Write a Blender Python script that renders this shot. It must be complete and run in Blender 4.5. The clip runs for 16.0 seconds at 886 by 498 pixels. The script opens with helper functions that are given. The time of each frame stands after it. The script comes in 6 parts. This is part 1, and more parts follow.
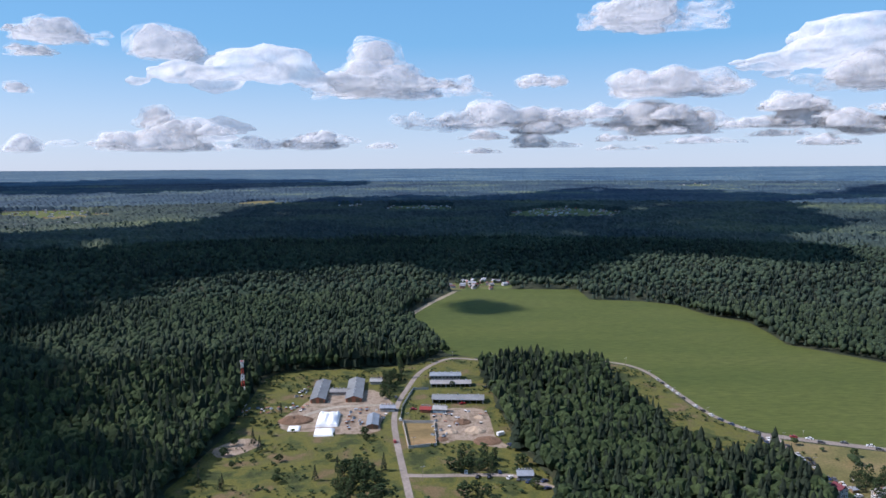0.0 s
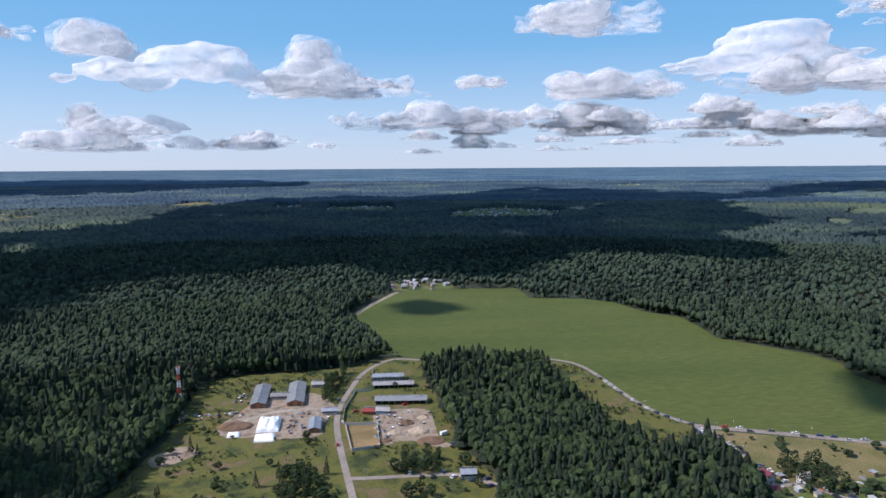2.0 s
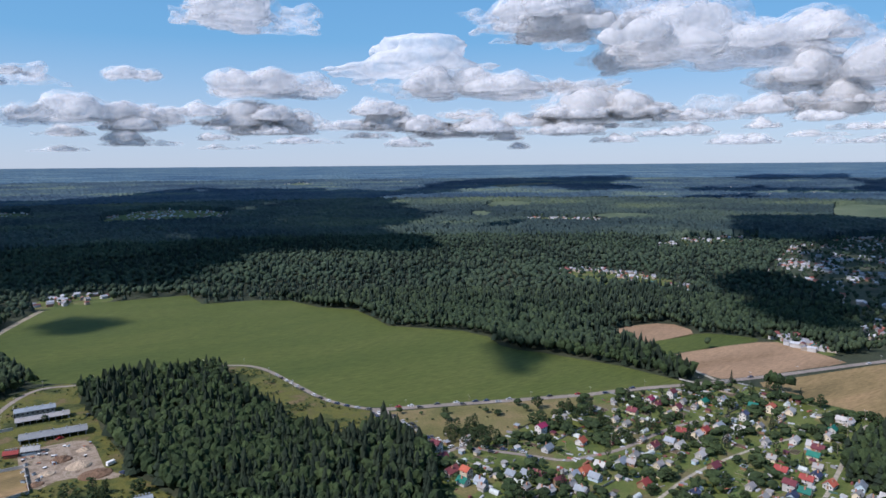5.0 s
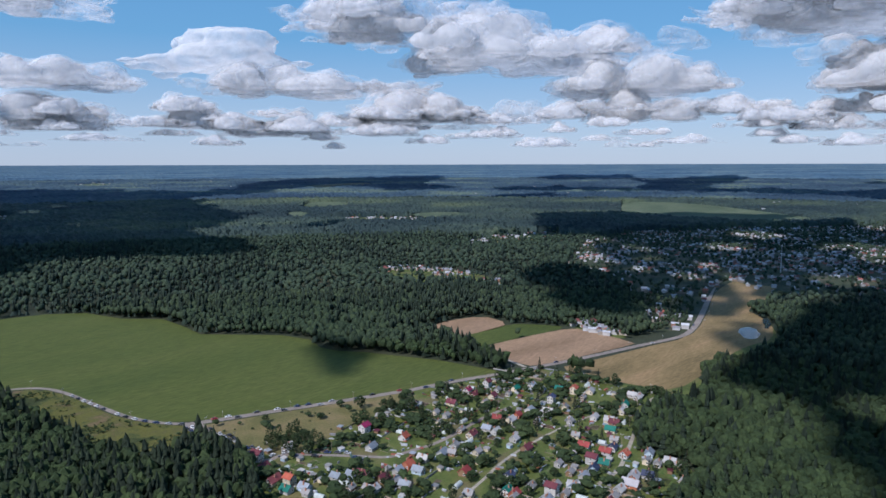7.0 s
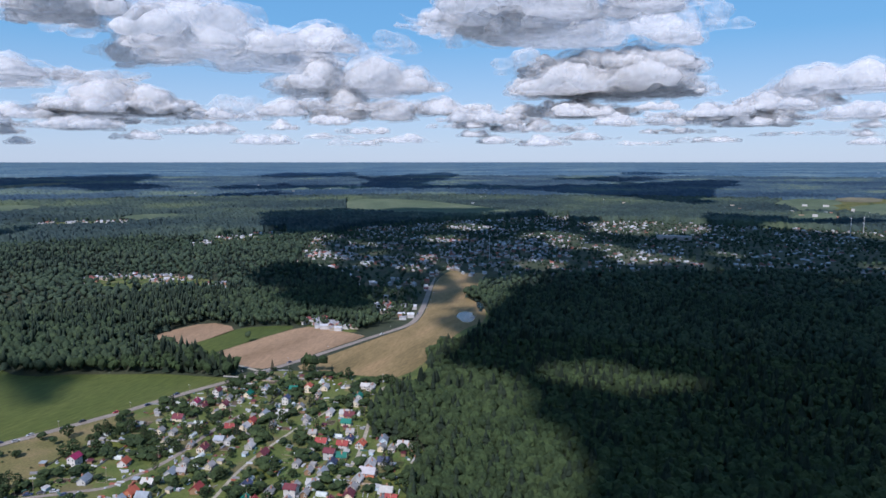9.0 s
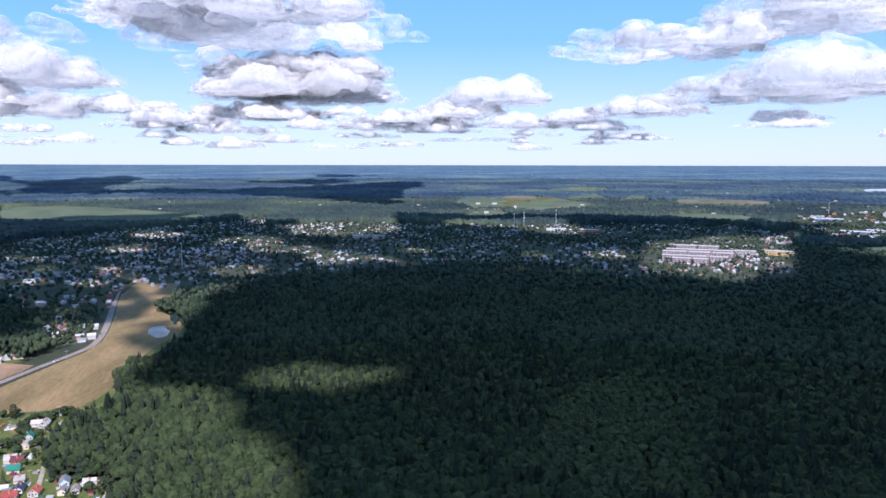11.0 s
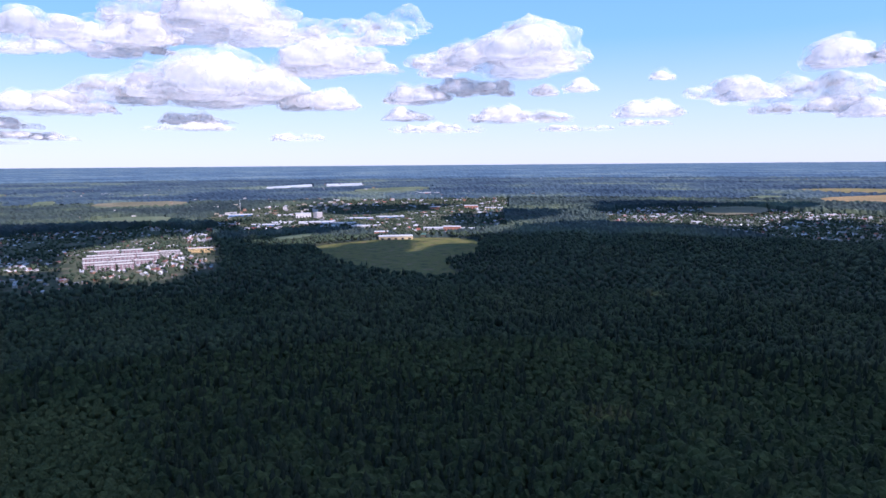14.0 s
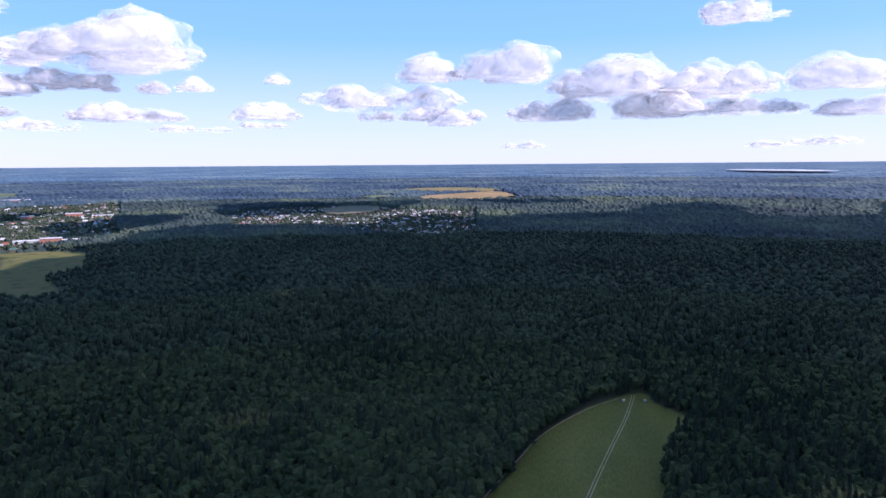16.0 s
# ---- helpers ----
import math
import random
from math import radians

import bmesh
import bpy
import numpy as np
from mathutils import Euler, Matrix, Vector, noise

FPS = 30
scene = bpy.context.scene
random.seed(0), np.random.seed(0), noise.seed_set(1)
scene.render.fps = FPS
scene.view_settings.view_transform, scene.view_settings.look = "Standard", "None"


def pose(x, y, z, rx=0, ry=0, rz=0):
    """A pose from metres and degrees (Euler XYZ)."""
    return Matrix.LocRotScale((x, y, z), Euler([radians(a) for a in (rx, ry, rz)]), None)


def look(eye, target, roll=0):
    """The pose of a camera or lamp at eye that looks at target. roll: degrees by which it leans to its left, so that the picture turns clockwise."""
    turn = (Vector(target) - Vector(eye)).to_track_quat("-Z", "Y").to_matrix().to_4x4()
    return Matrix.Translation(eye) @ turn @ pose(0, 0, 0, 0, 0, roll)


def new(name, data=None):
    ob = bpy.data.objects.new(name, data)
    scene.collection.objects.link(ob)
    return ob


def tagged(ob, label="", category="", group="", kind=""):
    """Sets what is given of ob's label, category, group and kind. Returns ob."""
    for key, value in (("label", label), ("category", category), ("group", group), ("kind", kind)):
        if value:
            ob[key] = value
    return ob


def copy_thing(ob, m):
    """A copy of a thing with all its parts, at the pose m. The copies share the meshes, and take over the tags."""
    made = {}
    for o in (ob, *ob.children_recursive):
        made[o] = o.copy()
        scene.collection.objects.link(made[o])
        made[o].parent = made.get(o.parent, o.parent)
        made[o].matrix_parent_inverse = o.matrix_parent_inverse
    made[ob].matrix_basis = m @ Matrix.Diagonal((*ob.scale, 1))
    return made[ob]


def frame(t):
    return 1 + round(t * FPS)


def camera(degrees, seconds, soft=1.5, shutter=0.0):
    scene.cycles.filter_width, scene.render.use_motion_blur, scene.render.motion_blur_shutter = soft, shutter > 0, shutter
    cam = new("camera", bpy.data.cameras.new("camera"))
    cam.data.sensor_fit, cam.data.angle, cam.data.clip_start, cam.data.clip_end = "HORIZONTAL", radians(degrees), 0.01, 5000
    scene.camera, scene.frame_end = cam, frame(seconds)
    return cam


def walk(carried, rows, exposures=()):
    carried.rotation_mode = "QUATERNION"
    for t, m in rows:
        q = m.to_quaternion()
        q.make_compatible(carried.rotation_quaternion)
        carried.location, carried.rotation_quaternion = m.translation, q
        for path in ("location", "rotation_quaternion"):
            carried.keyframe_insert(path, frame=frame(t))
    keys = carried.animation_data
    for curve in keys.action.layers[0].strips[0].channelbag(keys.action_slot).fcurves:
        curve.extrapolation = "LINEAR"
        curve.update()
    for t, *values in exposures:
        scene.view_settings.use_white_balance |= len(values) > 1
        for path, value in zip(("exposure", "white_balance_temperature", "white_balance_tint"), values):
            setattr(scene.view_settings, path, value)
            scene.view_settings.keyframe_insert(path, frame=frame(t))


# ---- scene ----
H = 170.0                                   # height of the drone above the ground
cam = camera(65.39, 16.0, 1.6)
PATH = [
    (0.0, pose(0, 0, H, 83.303, 0.352, 0.000)),
    (0.5, pose(0, 0, H, 83.300, 0.424, -2.724)),
    (1.0, pose(0, 0, H, 83.307, 0.463, -3.182)),
    (1.5, pose(0, 0, H, 83.303, 0.415, -3.345)),
    (2.0, pose(0, 0, H, 83.304, 0.393, -4.902)),
    (2.5, pose(0, 0, H, 83.319, 0.398, -6.866)),
    (3.0, pose(0, 0, H, 83.303, 0.397, -8.846)),
    (3.5, pose(0, 0, H, 83.299, 0.431, -11.036)),
    (4.0, pose(0, 0, H, 83.225, 0.436, -17.257)),
    (4.5, pose(0, 0, H, 83.166, 0.520, -24.912)),
    (4.7, pose(0, 0, H, 83.122, 0.500, -27.936)),
    (6.8, pose(0, 0, H, 82.951, 0.130, -44.967)),
    (7.0, pose(0, 0, H, 82.990, 0.130, -46.763)),
    (7.5, pose(0, 0, H, 82.993, 0.133, -51.936)),
    (8.0, pose(0, 0, H, 82.989, 0.166, -57.761)),
    (8.2, pose(0, 0, H, 82.930, 0.130, -60.132)),
    (10.3, pose(0, 0, H, 82.963, -0.120, -84.447)),
    (10.5, pose(0, 0, H, 83.008, -0.148, -87.073)),
    (11.0, pose(0, 0, H, 83.042, -0.113, -93.958)),
    (11.5, pose(0, 0, H, 83.058, -0.028, -101.616)),
    (12.0, pose(0, 0, H, 83.069, -0.005, -109.225)),
    (12.5, pose(0, 0, H, 83.073, 0.050, -116.839)),
    (13.0, pose(0, 0, H, 83.077, 0.132, -124.415)),
    (13.5, pose(0, 0, H, 83.060, 0.300, -132.016)),
    (14.0, pose(0, 0, H, 83.030, 0.448, -139.596)),
    (14.5, pose(0, 0, H, 83.030, 0.364, -147.147)),
    (15.0, pose(0, 0, H, 83.006, 0.533, -154.744)),
    (15.5, pose(0, 0, H, 82.993, 0.477, -162.332)),
    (16.0, pose(0, 0, H, 82.994, 0.436, -170.080)),
]
walk(cam, PATH, [(0.0, 0.4, 5850, 20), (4.5, 0.26, 5800, 18), (7.0, 0.06, 5600, 17), (8.2, 0.02, 5600, 17), (10.4, 0.68, 5650, 23), (12.5, 0.74, 5700, 30), (16.0, 0.84, 5850, 36)])

# ---- sky, sun ----
SUN = Vector((-0.98, -0.06, 0.92)).normalized()
world = bpy.data.worlds.new("sky")
scene.world = world
world.use_nodes = True
wn = world.node_tree.nodes
sky = wn.new("ShaderNodeTexSky")
sky.sky_type = "NISHITA"
sky.sun_disc = False
sky.sun_elevation = math.asin(SUN.z)
sky.sun_rotation = math.atan2(SUN.x, SUN.y)
sky.altitude, sky.air_density, sky.dust_density, sky.ozone_density = 600, 1.0, 0.7, 1.6
wn["Background"].inputs["Strength"].default_value = 0.08
veil = wn.new("ShaderNodeMix")               # haze: pale over the horizon, thinning upwards
veil.data_type, veil.inputs[0].default_value = "RGBA", 0.75
way, rise, haze = wn.new("ShaderNodeTexCoord"), wn.new("ShaderNodeSeparateXYZ"), wn.new("ShaderNodeValToRGB")
while len(haze.color_ramp.elements) < 4:
    haze.color_ramp.elements.new(0.5)
for e, (p, tone) in zip(haze.color_ramp.elements, ((0.0, (0.62, 0.72, 0.8)), (0.07, (0.48, 0.66, 0.8)), (0.17, (0.2, 0.5, 0.75)), (0.4, (0.12, 0.38, 0.7)))):
    e.position, e.color = p, (*tone, 1)
gain = wn.new("ShaderNodeMix")
gain.data_type, gain.blend_type, gain.inputs[0].default_value, gain.inputs[7].default_value = "RGBA", "MULTIPLY", 1.0, (10, 10, 10, 1)
for a_, b_ in ((way.outputs["Generated"], rise.inputs[0]), (rise.outputs["Z"], haze.inputs[0]), (haze.outputs[0], gain.inputs[6]), (gain.outputs[2], veil.inputs[7])):
    world.node_tree.links.new(a_, b_)
world.node_tree.links.new(sky.outputs[0], veil.inputs[6])
world.node_tree.links.new(veil.outputs[2], wn["Background"].inputs["Color"])
sun = new("sun", bpy.data.lights.new("sun", "SUN"))
sun.data.energy, sun.data.angle, sun.data.color = 5.0, radians(0.55), (1.0, 0.92, 0.81)
sun.matrix_world = look(SUN * 3000, (0, 0, 0))


# ---- materials ----
def material(name):
    m = bpy.data.materials.new(name)
    m.use_nodes = True
    b = m.node_tree.nodes["Principled BSDF"]
    b.inputs["Specular IOR Level"].default_value = 0.2
    b.inputs["Roughness"].default_value = 0.9
    return m, m.node_tree, b


def node(t, kind, **inputs):
    n = t.nodes.new("ShaderNode" + kind)
    for k, v in inputs.items():
        n.inputs[k.replace("_", " ")].default_value = v
    return n


def ramp(t, source, *stops):
    r = t.nodes.new("ShaderNodeValToRGB")
    while len(r.color_ramp.elements) < len(stops):
        r.color_ramp.elements.new(0.5)
    for e, (p, c) in zip(r.color_ramp.elements, stops):
        e.position, e.color = p, (*c, 1)
    t.links.new(source, r.inputs[0])
    return r


def mixed(t, fac, a, b, mode="MIX"):
    m = t.nodes.new("ShaderNodeMix")
    m.data_type, m.blend_type = "RGBA", mode
    for k, v in ((0, fac), (6, a), (7, b)):
        if hasattr(v, "links"):
            t.links.new(v, m.inputs[k])
        else:
            m.inputs[k].default_value = v if k == 0 else (*v, 1)
    return m.outputs[2]


def plain(name, colour, rough=0.8, metal=0.0, grain=1.5, vary=0.25):
    """Painted or raw surface with mottled tone at two scales."""
    m, t, b = material(name)
    co = t.nodes.new("ShaderNodeTexCoord").outputs["Object"]
    n1, n2 = node(t, "TexNoise", Scale=grain, Detail=4.0), node(t, "TexNoise", Scale=grain * 0.15, Detail=2.0)
    for n in (n1, n2):
        t.links.new(co, n.inputs["Vector"])
    lo, hi = [c * (1 - vary) for c in colour], [min(1, c * (1 + vary)) for c in colour]
    a = ramp(t, n1.outputs[0], (0.3, lo), (0.7, hi)).outputs[0]
    c = ramp(t, n2.outputs[0], (0.35, (0.8, 0.8, 0.8)), (0.65, (1, 1, 1))).outputs[0]
    t.links.new(mixed(t, 1.0, a, c, "MULTIPLY"), b.inputs["Base Color"])
    b.inputs["Roughness"].default_value, b.inputs["Metallic"].default_value = rough, metal
    return m


def tinted(name, colour, rough=0.6, metal=0.0, vary=0.12):
    """Like plain, with a tone of its own for every object."""
    m = plain(name, colour, rough, metal, 1.2, vary)
    t = m.node_tree
    b = t.nodes["Principled BSDF"]
    link = b.inputs["Base Color"].links[0].from_socket
    info = t.nodes.new("ShaderNodeObjectInfo")
    tone = ramp(t, info.outputs["Random"], (0.0, (0.72, 0.74, 0.76)), (0.5, (0.95, 0.95, 0.93)), (1.0, (1, 0.98, 1))).outputs[0]
    t.links.new(mixed(t, 1.0, link, tone, "MULTIPLY"), b.inputs["Base Color"])
    return m


def land(name, colours, big=0.012, fine=0.5, stretch=None, bump=0.4, mapped=False, streak=0.0):
    """Open ground: patches of several tones, fine grain and relief."""
    m, t, b = material(name)
    tc = t.nodes.new("ShaderNodeTexCoord")
    co = tc.outputs["UV" if mapped else "Object"]
    if stretch:
        mp = t.nodes.new("ShaderNodeMapping")
        mp.inputs["Rotation"].default_value, mp.inputs["Scale"].default_value = (0, 0, radians(stretch[0])), stretch[1]
        t.links.new(co, mp.inputs[0])
        co = mp.outputs[0]
    n1 = node(t, "TexNoise", Scale=big, Detail=5.0, Roughness=0.62)
    n2 = node(t, "TexNoise", Scale=fine, Detail=3.0, Roughness=0.7)
    for n in (n1, n2):
        t.links.new(co, n.inputs["Vector"])
    k = len(colours)
    a = ramp(t, n1.outputs[0], *[(0.37 + 0.26 * i / (k - 1), c) for i, c in enumerate(colours)]).outputs[0]
    g = ramp(t, n2.outputs[0], (0.3, (0.55, 0.56, 0.55)), (0.7, (1, 1, 1))).outputs[0]
    c = mixed(t, 1.0, a, g, "MULTIPLY")
    t.links.new(c, b.inputs["Base Color"])
    if bump:
        bp = node(t, "Bump", Strength=bump, Distance=0.4)
        t.links.new(n2.outputs[0], bp.inputs["Height"])
        t.links.new(bp.outputs[0], b.inputs["Normal"])
    return m


def foliage(name, dark, mid, light, grain=0.55, bump=1.0):
    """Leaves or needles: each tree its own tone, clumped light and dark."""
    m, t, b = material(name)
    geo = t.nodes.new("ShaderNodeNewGeometry")
    n = node(t, "TexNoise", Scale=grain, Detail=3.0, Roughness=0.7)
    patch = node(t, "TexNoise", Scale=0.006, Detail=2.0)
    for x in (n, patch):
        t.links.new(geo.outputs["Position"], x.inputs["Vector"])
    own = ramp(t, geo.outputs["Random Per Island"], (0.0, dark), (0.55, mid), (1.0, light)).outputs[0]
    a = mixed(t, 1.0, own, ramp(t, n.outputs[0], (0.34, (0.66, 0.68, 0.68)), (0.64, (1, 1, 1))).outputs[0], "MULTIPLY")
    c = mixed(t, 1.0, a, ramp(t, patch.outputs[0], (0.35, (0.8, 0.86, 0.86)), (0.65, (1, 1, 1))).outputs[0], "MULTIPLY")
    t.links.new(c, b.inputs["Base Color"])
    bp = node(t, "Bump", Strength=bump * 0.7, Distance=0.8)
    t.links.new(n.outputs[0], bp.inputs["Height"])
    t.links.new(bp.outputs[0], b.inputs["Normal"])
    b.inputs["Specular IOR Level"].default_value = 0.08
    glow = t.nodes.new("ShaderNodeBsdfTranslucent")
    t.links.new(c, glow.inputs["Color"])
    both = t.nodes.new("ShaderNodeMixShader")
    both.inputs[0].default_value = 0.28
    t.links.new(b.outputs[0], both.inputs[1])
    t.links.new(glow.outputs[0], both.inputs[2])
    t.links.new(both.outputs[0], t.nodes["Material Output"].inputs["Surface"])
    return m


def cloud_material(name, thin, gaps=None):
    """Cloud: scattering white that lets light through; thin cloud is broken by gaps."""
    m = bpy.data.materials.new(name)
    m.use_nodes = True
    t = m.node_tree
    t.nodes.clear()
    out = t.nodes.new("ShaderNodeOutputMaterial")
    geo = t.nodes.new("ShaderNodeNewGeometry")
    d, s = node(t, "BsdfDiffuse", Color=(0.78, 0.78, 0.785, 1)), node(t, "BsdfTranslucent", Color=(0.88, 0.88, 0.885, 1))
    mx = t.nodes.new("ShaderNodeMixShader")
    mx.inputs[0].default_value = thin
    t.links.new(d.outputs[0], mx.inputs[1])
    t.links.new(s.outputs[0], mx.inputs[2])
    last = mx
    if gaps:
        gap = node(t, "TexNoise", Scale=0.009, Detail=5.0, Roughness=0.6)
        t.links.new(geo.outputs["Position"], gap.inputs["Vector"])
        lift = t.nodes.new("ShaderNodeMapRange")
        lift.inputs["From Min"].default_value, lift.inputs["From Max"].default_value = 0.36, 0.68
        lift.inputs["To Min"].default_value, lift.inputs["To Max"].default_value = gaps
        t.links.new(gap.outputs[0], lift.inputs["Value"])
        last = t.nodes.new("ShaderNodeMixShader")
        t.links.new(lift.outputs[0], last.inputs[0])
        t.links.new(t.nodes.new("ShaderNodeBsdfTransparent").outputs[0], last.inputs[1])
        t.links.new(mx.outputs[0], last.inputs[2])
    t.links.new(last.outputs[0], out.inputs["Surface"])
    return m


M_FLOOR = land("forest_floor", [(0.032, 0.041, 0.024), (0.044, 0.053, 0.03), (0.058, 0.062, 0.036)])
M_FIELD = land("young_crop", [(0.064, 0.086, 0.018), (0.08, 0.1, 0.021), (0.094, 0.11, 0.026)], 0.006, 0.25, (-14, (0.35, 1.6, 1)), 0.15)
M_MEADOW = land("rough_meadow", [(0.04, 0.052, 0.016), (0.08, 0.09, 0.024), (0.125, 0.12, 0.026), (0.1, 0.1, 0.03), (0.16, 0.115, 0.06)], 0.045, 0.9, None, 0.9)
M_GARDEN = land("garden_grass", [(0.066, 0.09, 0.024), (0.095, 0.122, 0.03), (0.12, 0.138, 0.038), (0.15, 0.13, 0.06)], 0.045, 0.9)
M_DRY = land("dry_grass", [(0.125, 0.12, 0.042), (0.175, 0.148, 0.06), (0.215, 0.165, 0.08)], 0.03, 0.7)
M_BROWN = land("ploughed_soil", [(0.24, 0.155, 0.09), (0.3, 0.195, 0.12), (0.35, 0.23, 0.14)], 0.015, 0.4, (30, (0.3, 1.5, 1)), 0.3)
M_STUBBLE = land("stubble", [(0.17, 0.125, 0.055), (0.24, 0.17, 0.078), (0.3, 0.2, 0.1)], 0.02, 0.35, (-8, (0.3, 1.6, 1)), 0.3)
M_FARGREEN = land("pale_meadow", [(0.075, 0.1, 0.058), (0.095, 0.122, 0.07), (0.12, 0.142, 0.084)], 0.01, 0.3)
M_FARTAN = land("pale_stubble", [(0.12, 0.11, 0.068), (0.15, 0.135, 0.085), (0.18, 0.155, 0.1)], 0.01, 0.3)
M_TOWN = land("town_gardens", [(0.035, 0.045, 0.026), (0.05, 0.062, 0.032), (0.066, 0.076, 0.04), (0.1, 0.088, 0.062)], 0.03, 0.5)
M_YARD = land("trodden_earth", [(0.17, 0.125, 0.09), (0.26, 0.2, 0.15), (0.34, 0.27, 0.21), (0.2, 0.16, 0.11)], 0.12, 1.2)
M_RUN = land("mown_grass", [(0.08, 0.096, 0.018), (0.1, 0.114, 0.022), (0.12, 0.126, 0.028)], 0.012, 0.5, (10, (1.5, 0.4, 1)), 0.2)
M_ROAD = plain("worn_asphalt", (0.235, 0.2, 0.175), 0.85, 0, 0.5, 0.2)
M_LANE = plain("gravel_lane", (0.3, 0.27, 0.22), 0.95, 0, 0.4, 0.25)
M_TRACK = plain("trodden_track", (0.27, 0.23, 0.17), 0.95, 0, 0.5, 0.3)
M_PALE = plain("pale_glasshouse", (0.36, 0.39, 0.41), 0.7, 0, 0.05)
M_WATER, _t, _b = material("pond_water")
_b.inputs["Base Color"].default_value, _b.inputs["Roughness"].default_value = (0.03, 0.05, 0.06, 1), 0.08
_b.inputs["Specular IOR Level"].default_value = 0.5
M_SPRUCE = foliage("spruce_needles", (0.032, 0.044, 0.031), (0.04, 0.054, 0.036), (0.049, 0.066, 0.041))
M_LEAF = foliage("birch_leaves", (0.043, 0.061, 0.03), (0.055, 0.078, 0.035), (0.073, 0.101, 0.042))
# needles and leaves beyond 620 m: distance haze painted in, bluer and brighter
M_SPRUCE_MID = foliage("hazed_spruce_needles", (0.04, 0.057, 0.043), (0.049, 0.068, 0.049), (0.059, 0.081, 0.055))
M_LEAF_MID = foliage("hazed_birch_leaves", (0.05, 0.07, 0.043), (0.062, 0.086, 0.049), (0.079, 0.107, 0.055))
# more haze in the colour, for trees past 900 m and in towns
M_SPRUCE_FAR = foliage("far_hazed_spruce_needles", (0.042, 0.06, 0.051), (0.051, 0.072, 0.058), (0.061, 0.084, 0.064))
M_LEAF_FAR = foliage("far_hazed_birch_leaves", (0.053, 0.076, 0.054), (0.064, 0.091, 0.06), (0.08, 0.11, 0.067))
M_YOUNG = foliage("young_leaves", (0.062, 0.082, 0.036), (0.074, 0.097, 0.042), (0.086, 0.11, 0.047))
M_BARK = plain("bark", (0.12, 0.09, 0.07), 0.95)
# canopy sheets past 1500 m: blue distance haze is put into the wood's colour
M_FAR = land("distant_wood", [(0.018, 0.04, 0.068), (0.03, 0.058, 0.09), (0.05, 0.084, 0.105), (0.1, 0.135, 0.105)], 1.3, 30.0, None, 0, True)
M_MID = land("hazed_middle_wood", [(0.017, 0.032, 0.035), (0.028, 0.046, 0.044), (0.042, 0.063, 0.05), (0.075, 0.098, 0.056)], 1.8, 34.0, None, 0, True)
# horizon backdrop: pale blue haze painted straight onto the land
M_HORIZON = land("horizon_haze_blue", [(0.035, 0.078, 0.135), (0.052, 0.105, 0.165), (0.078, 0.138, 0.188), (0.13, 0.185, 0.205)], 0.7, 5.0, None, 0, True)
M_CLOUD, M_WISP, M_DECK, M_THIN = cloud_material("cloud", 0.7), cloud_material("cloud_wisp", 0.6, (0.0, 0.42)), cloud_material("thick_cloud", 0.12), cloud_material("thin_cloud", 0.92)
M_VEIL = cloud_material("cloud_veil", 0.6, (0.35, 0.7))

# ---- plan ----
FIELD = [
    (-40, 763), (-18, 862), (7, 936), (49, 960), (120, 959), (187, 952), (187, 879), (250, 864), (287, 836), (303, 778),
    (332, 740), (334, 690), (329, 646), (358, 611), (381, 583), (390, 547), (380, 514), (383, 493), (398, 473), (411, 437),
    (424, 406), (431, 373), (436, 342), (396, 352), (356, 367), (298, 389), (259, 403), (225, 417), (206, 426), (192, 441),
    (180, 465), (174, 511), (168, 554), (160, 575), (140, 589), (109, 595), (72, 600), (36, 604), (2, 621), (-5, 642),
    (-16, 688),
]
ROAD_A = [
    (0, 213), (-18, 340), (-24, 376), (-31, 421), (-35, 456), (-34, 489), (-28, 523), (-23, 555), (-13, 581), (-1, 600),
    (10, 606), (32, 598), (81, 599), (120, 597), (141, 592), (161, 579), (170, 557), (175, 514), (181, 465), (191, 439),
    (204, 422),
]
ROAD_B = [
    (204, 422), (224, 414), (258, 401), (295, 386), (353, 364), (356, 364), (388, 356), (437, 338), (472, 328), (514, 316),
    (588, 300), (633, 288), (661, 285), (716, 298), (817, 331), (936, 371), (1042, 398), (1152, 413),
]
ROAD_C = [
    (202, 424), (201, 396), (201, 370), (202, 348), (207, 334), (219, 337), (232, 321), (249, 300), (259, 286), (271, 285),
    (296, 280), (342, 288), (375, 287),
]
LANE_PARK = [
    (-22, 367), (-9, 366), (13, 367), (35, 367), (46, 362), (58, 351),
]
LANE_YARD = [
    (-35, 481), (-52, 482), (-76, 480), (-90, 471), (-100, 457),
]
LANE_V1 = [
    (312, 180), (333, 180), (349, 185), (387, 199), (422, 212), (461, 224), (464, 216),
]
LANE_V2 = [
    (250, 224), (270, 227), (301, 236), (338, 239), (370, 239), (400, 236),
]
LANE_FIELD = [
    (459, 337), (465, 356), (470, 382), (471, 403), (485, 430),
]
BROWN_1 = [
    (489, 492), (541, 504), (586, 493), (578, 444), (531, 443), (490, 449),
]
GREEN_1 = [
    (490, 449), (531, 443), (578, 444), (593, 421), (606, 387), (551, 398), (482, 406), (477, 419),
]
BROWN_2 = [
    (480, 404), (551, 398), (606, 387), (605, 353), (596, 316), (591, 305), (520, 320), (476, 331), (462, 339), (470, 376),
]
STUBBLE = [
    (474, 316), (509, 307), (577, 295), (651, 279), (724, 297), (826, 330), (931, 364), (1012, 370), (1027, 339), (989, 301),
    (846, 275), (822, 286), (761, 238), (701, 216), (660, 223), (614, 226), (547, 219), (486, 218), (479, 239), (475, 271),
]
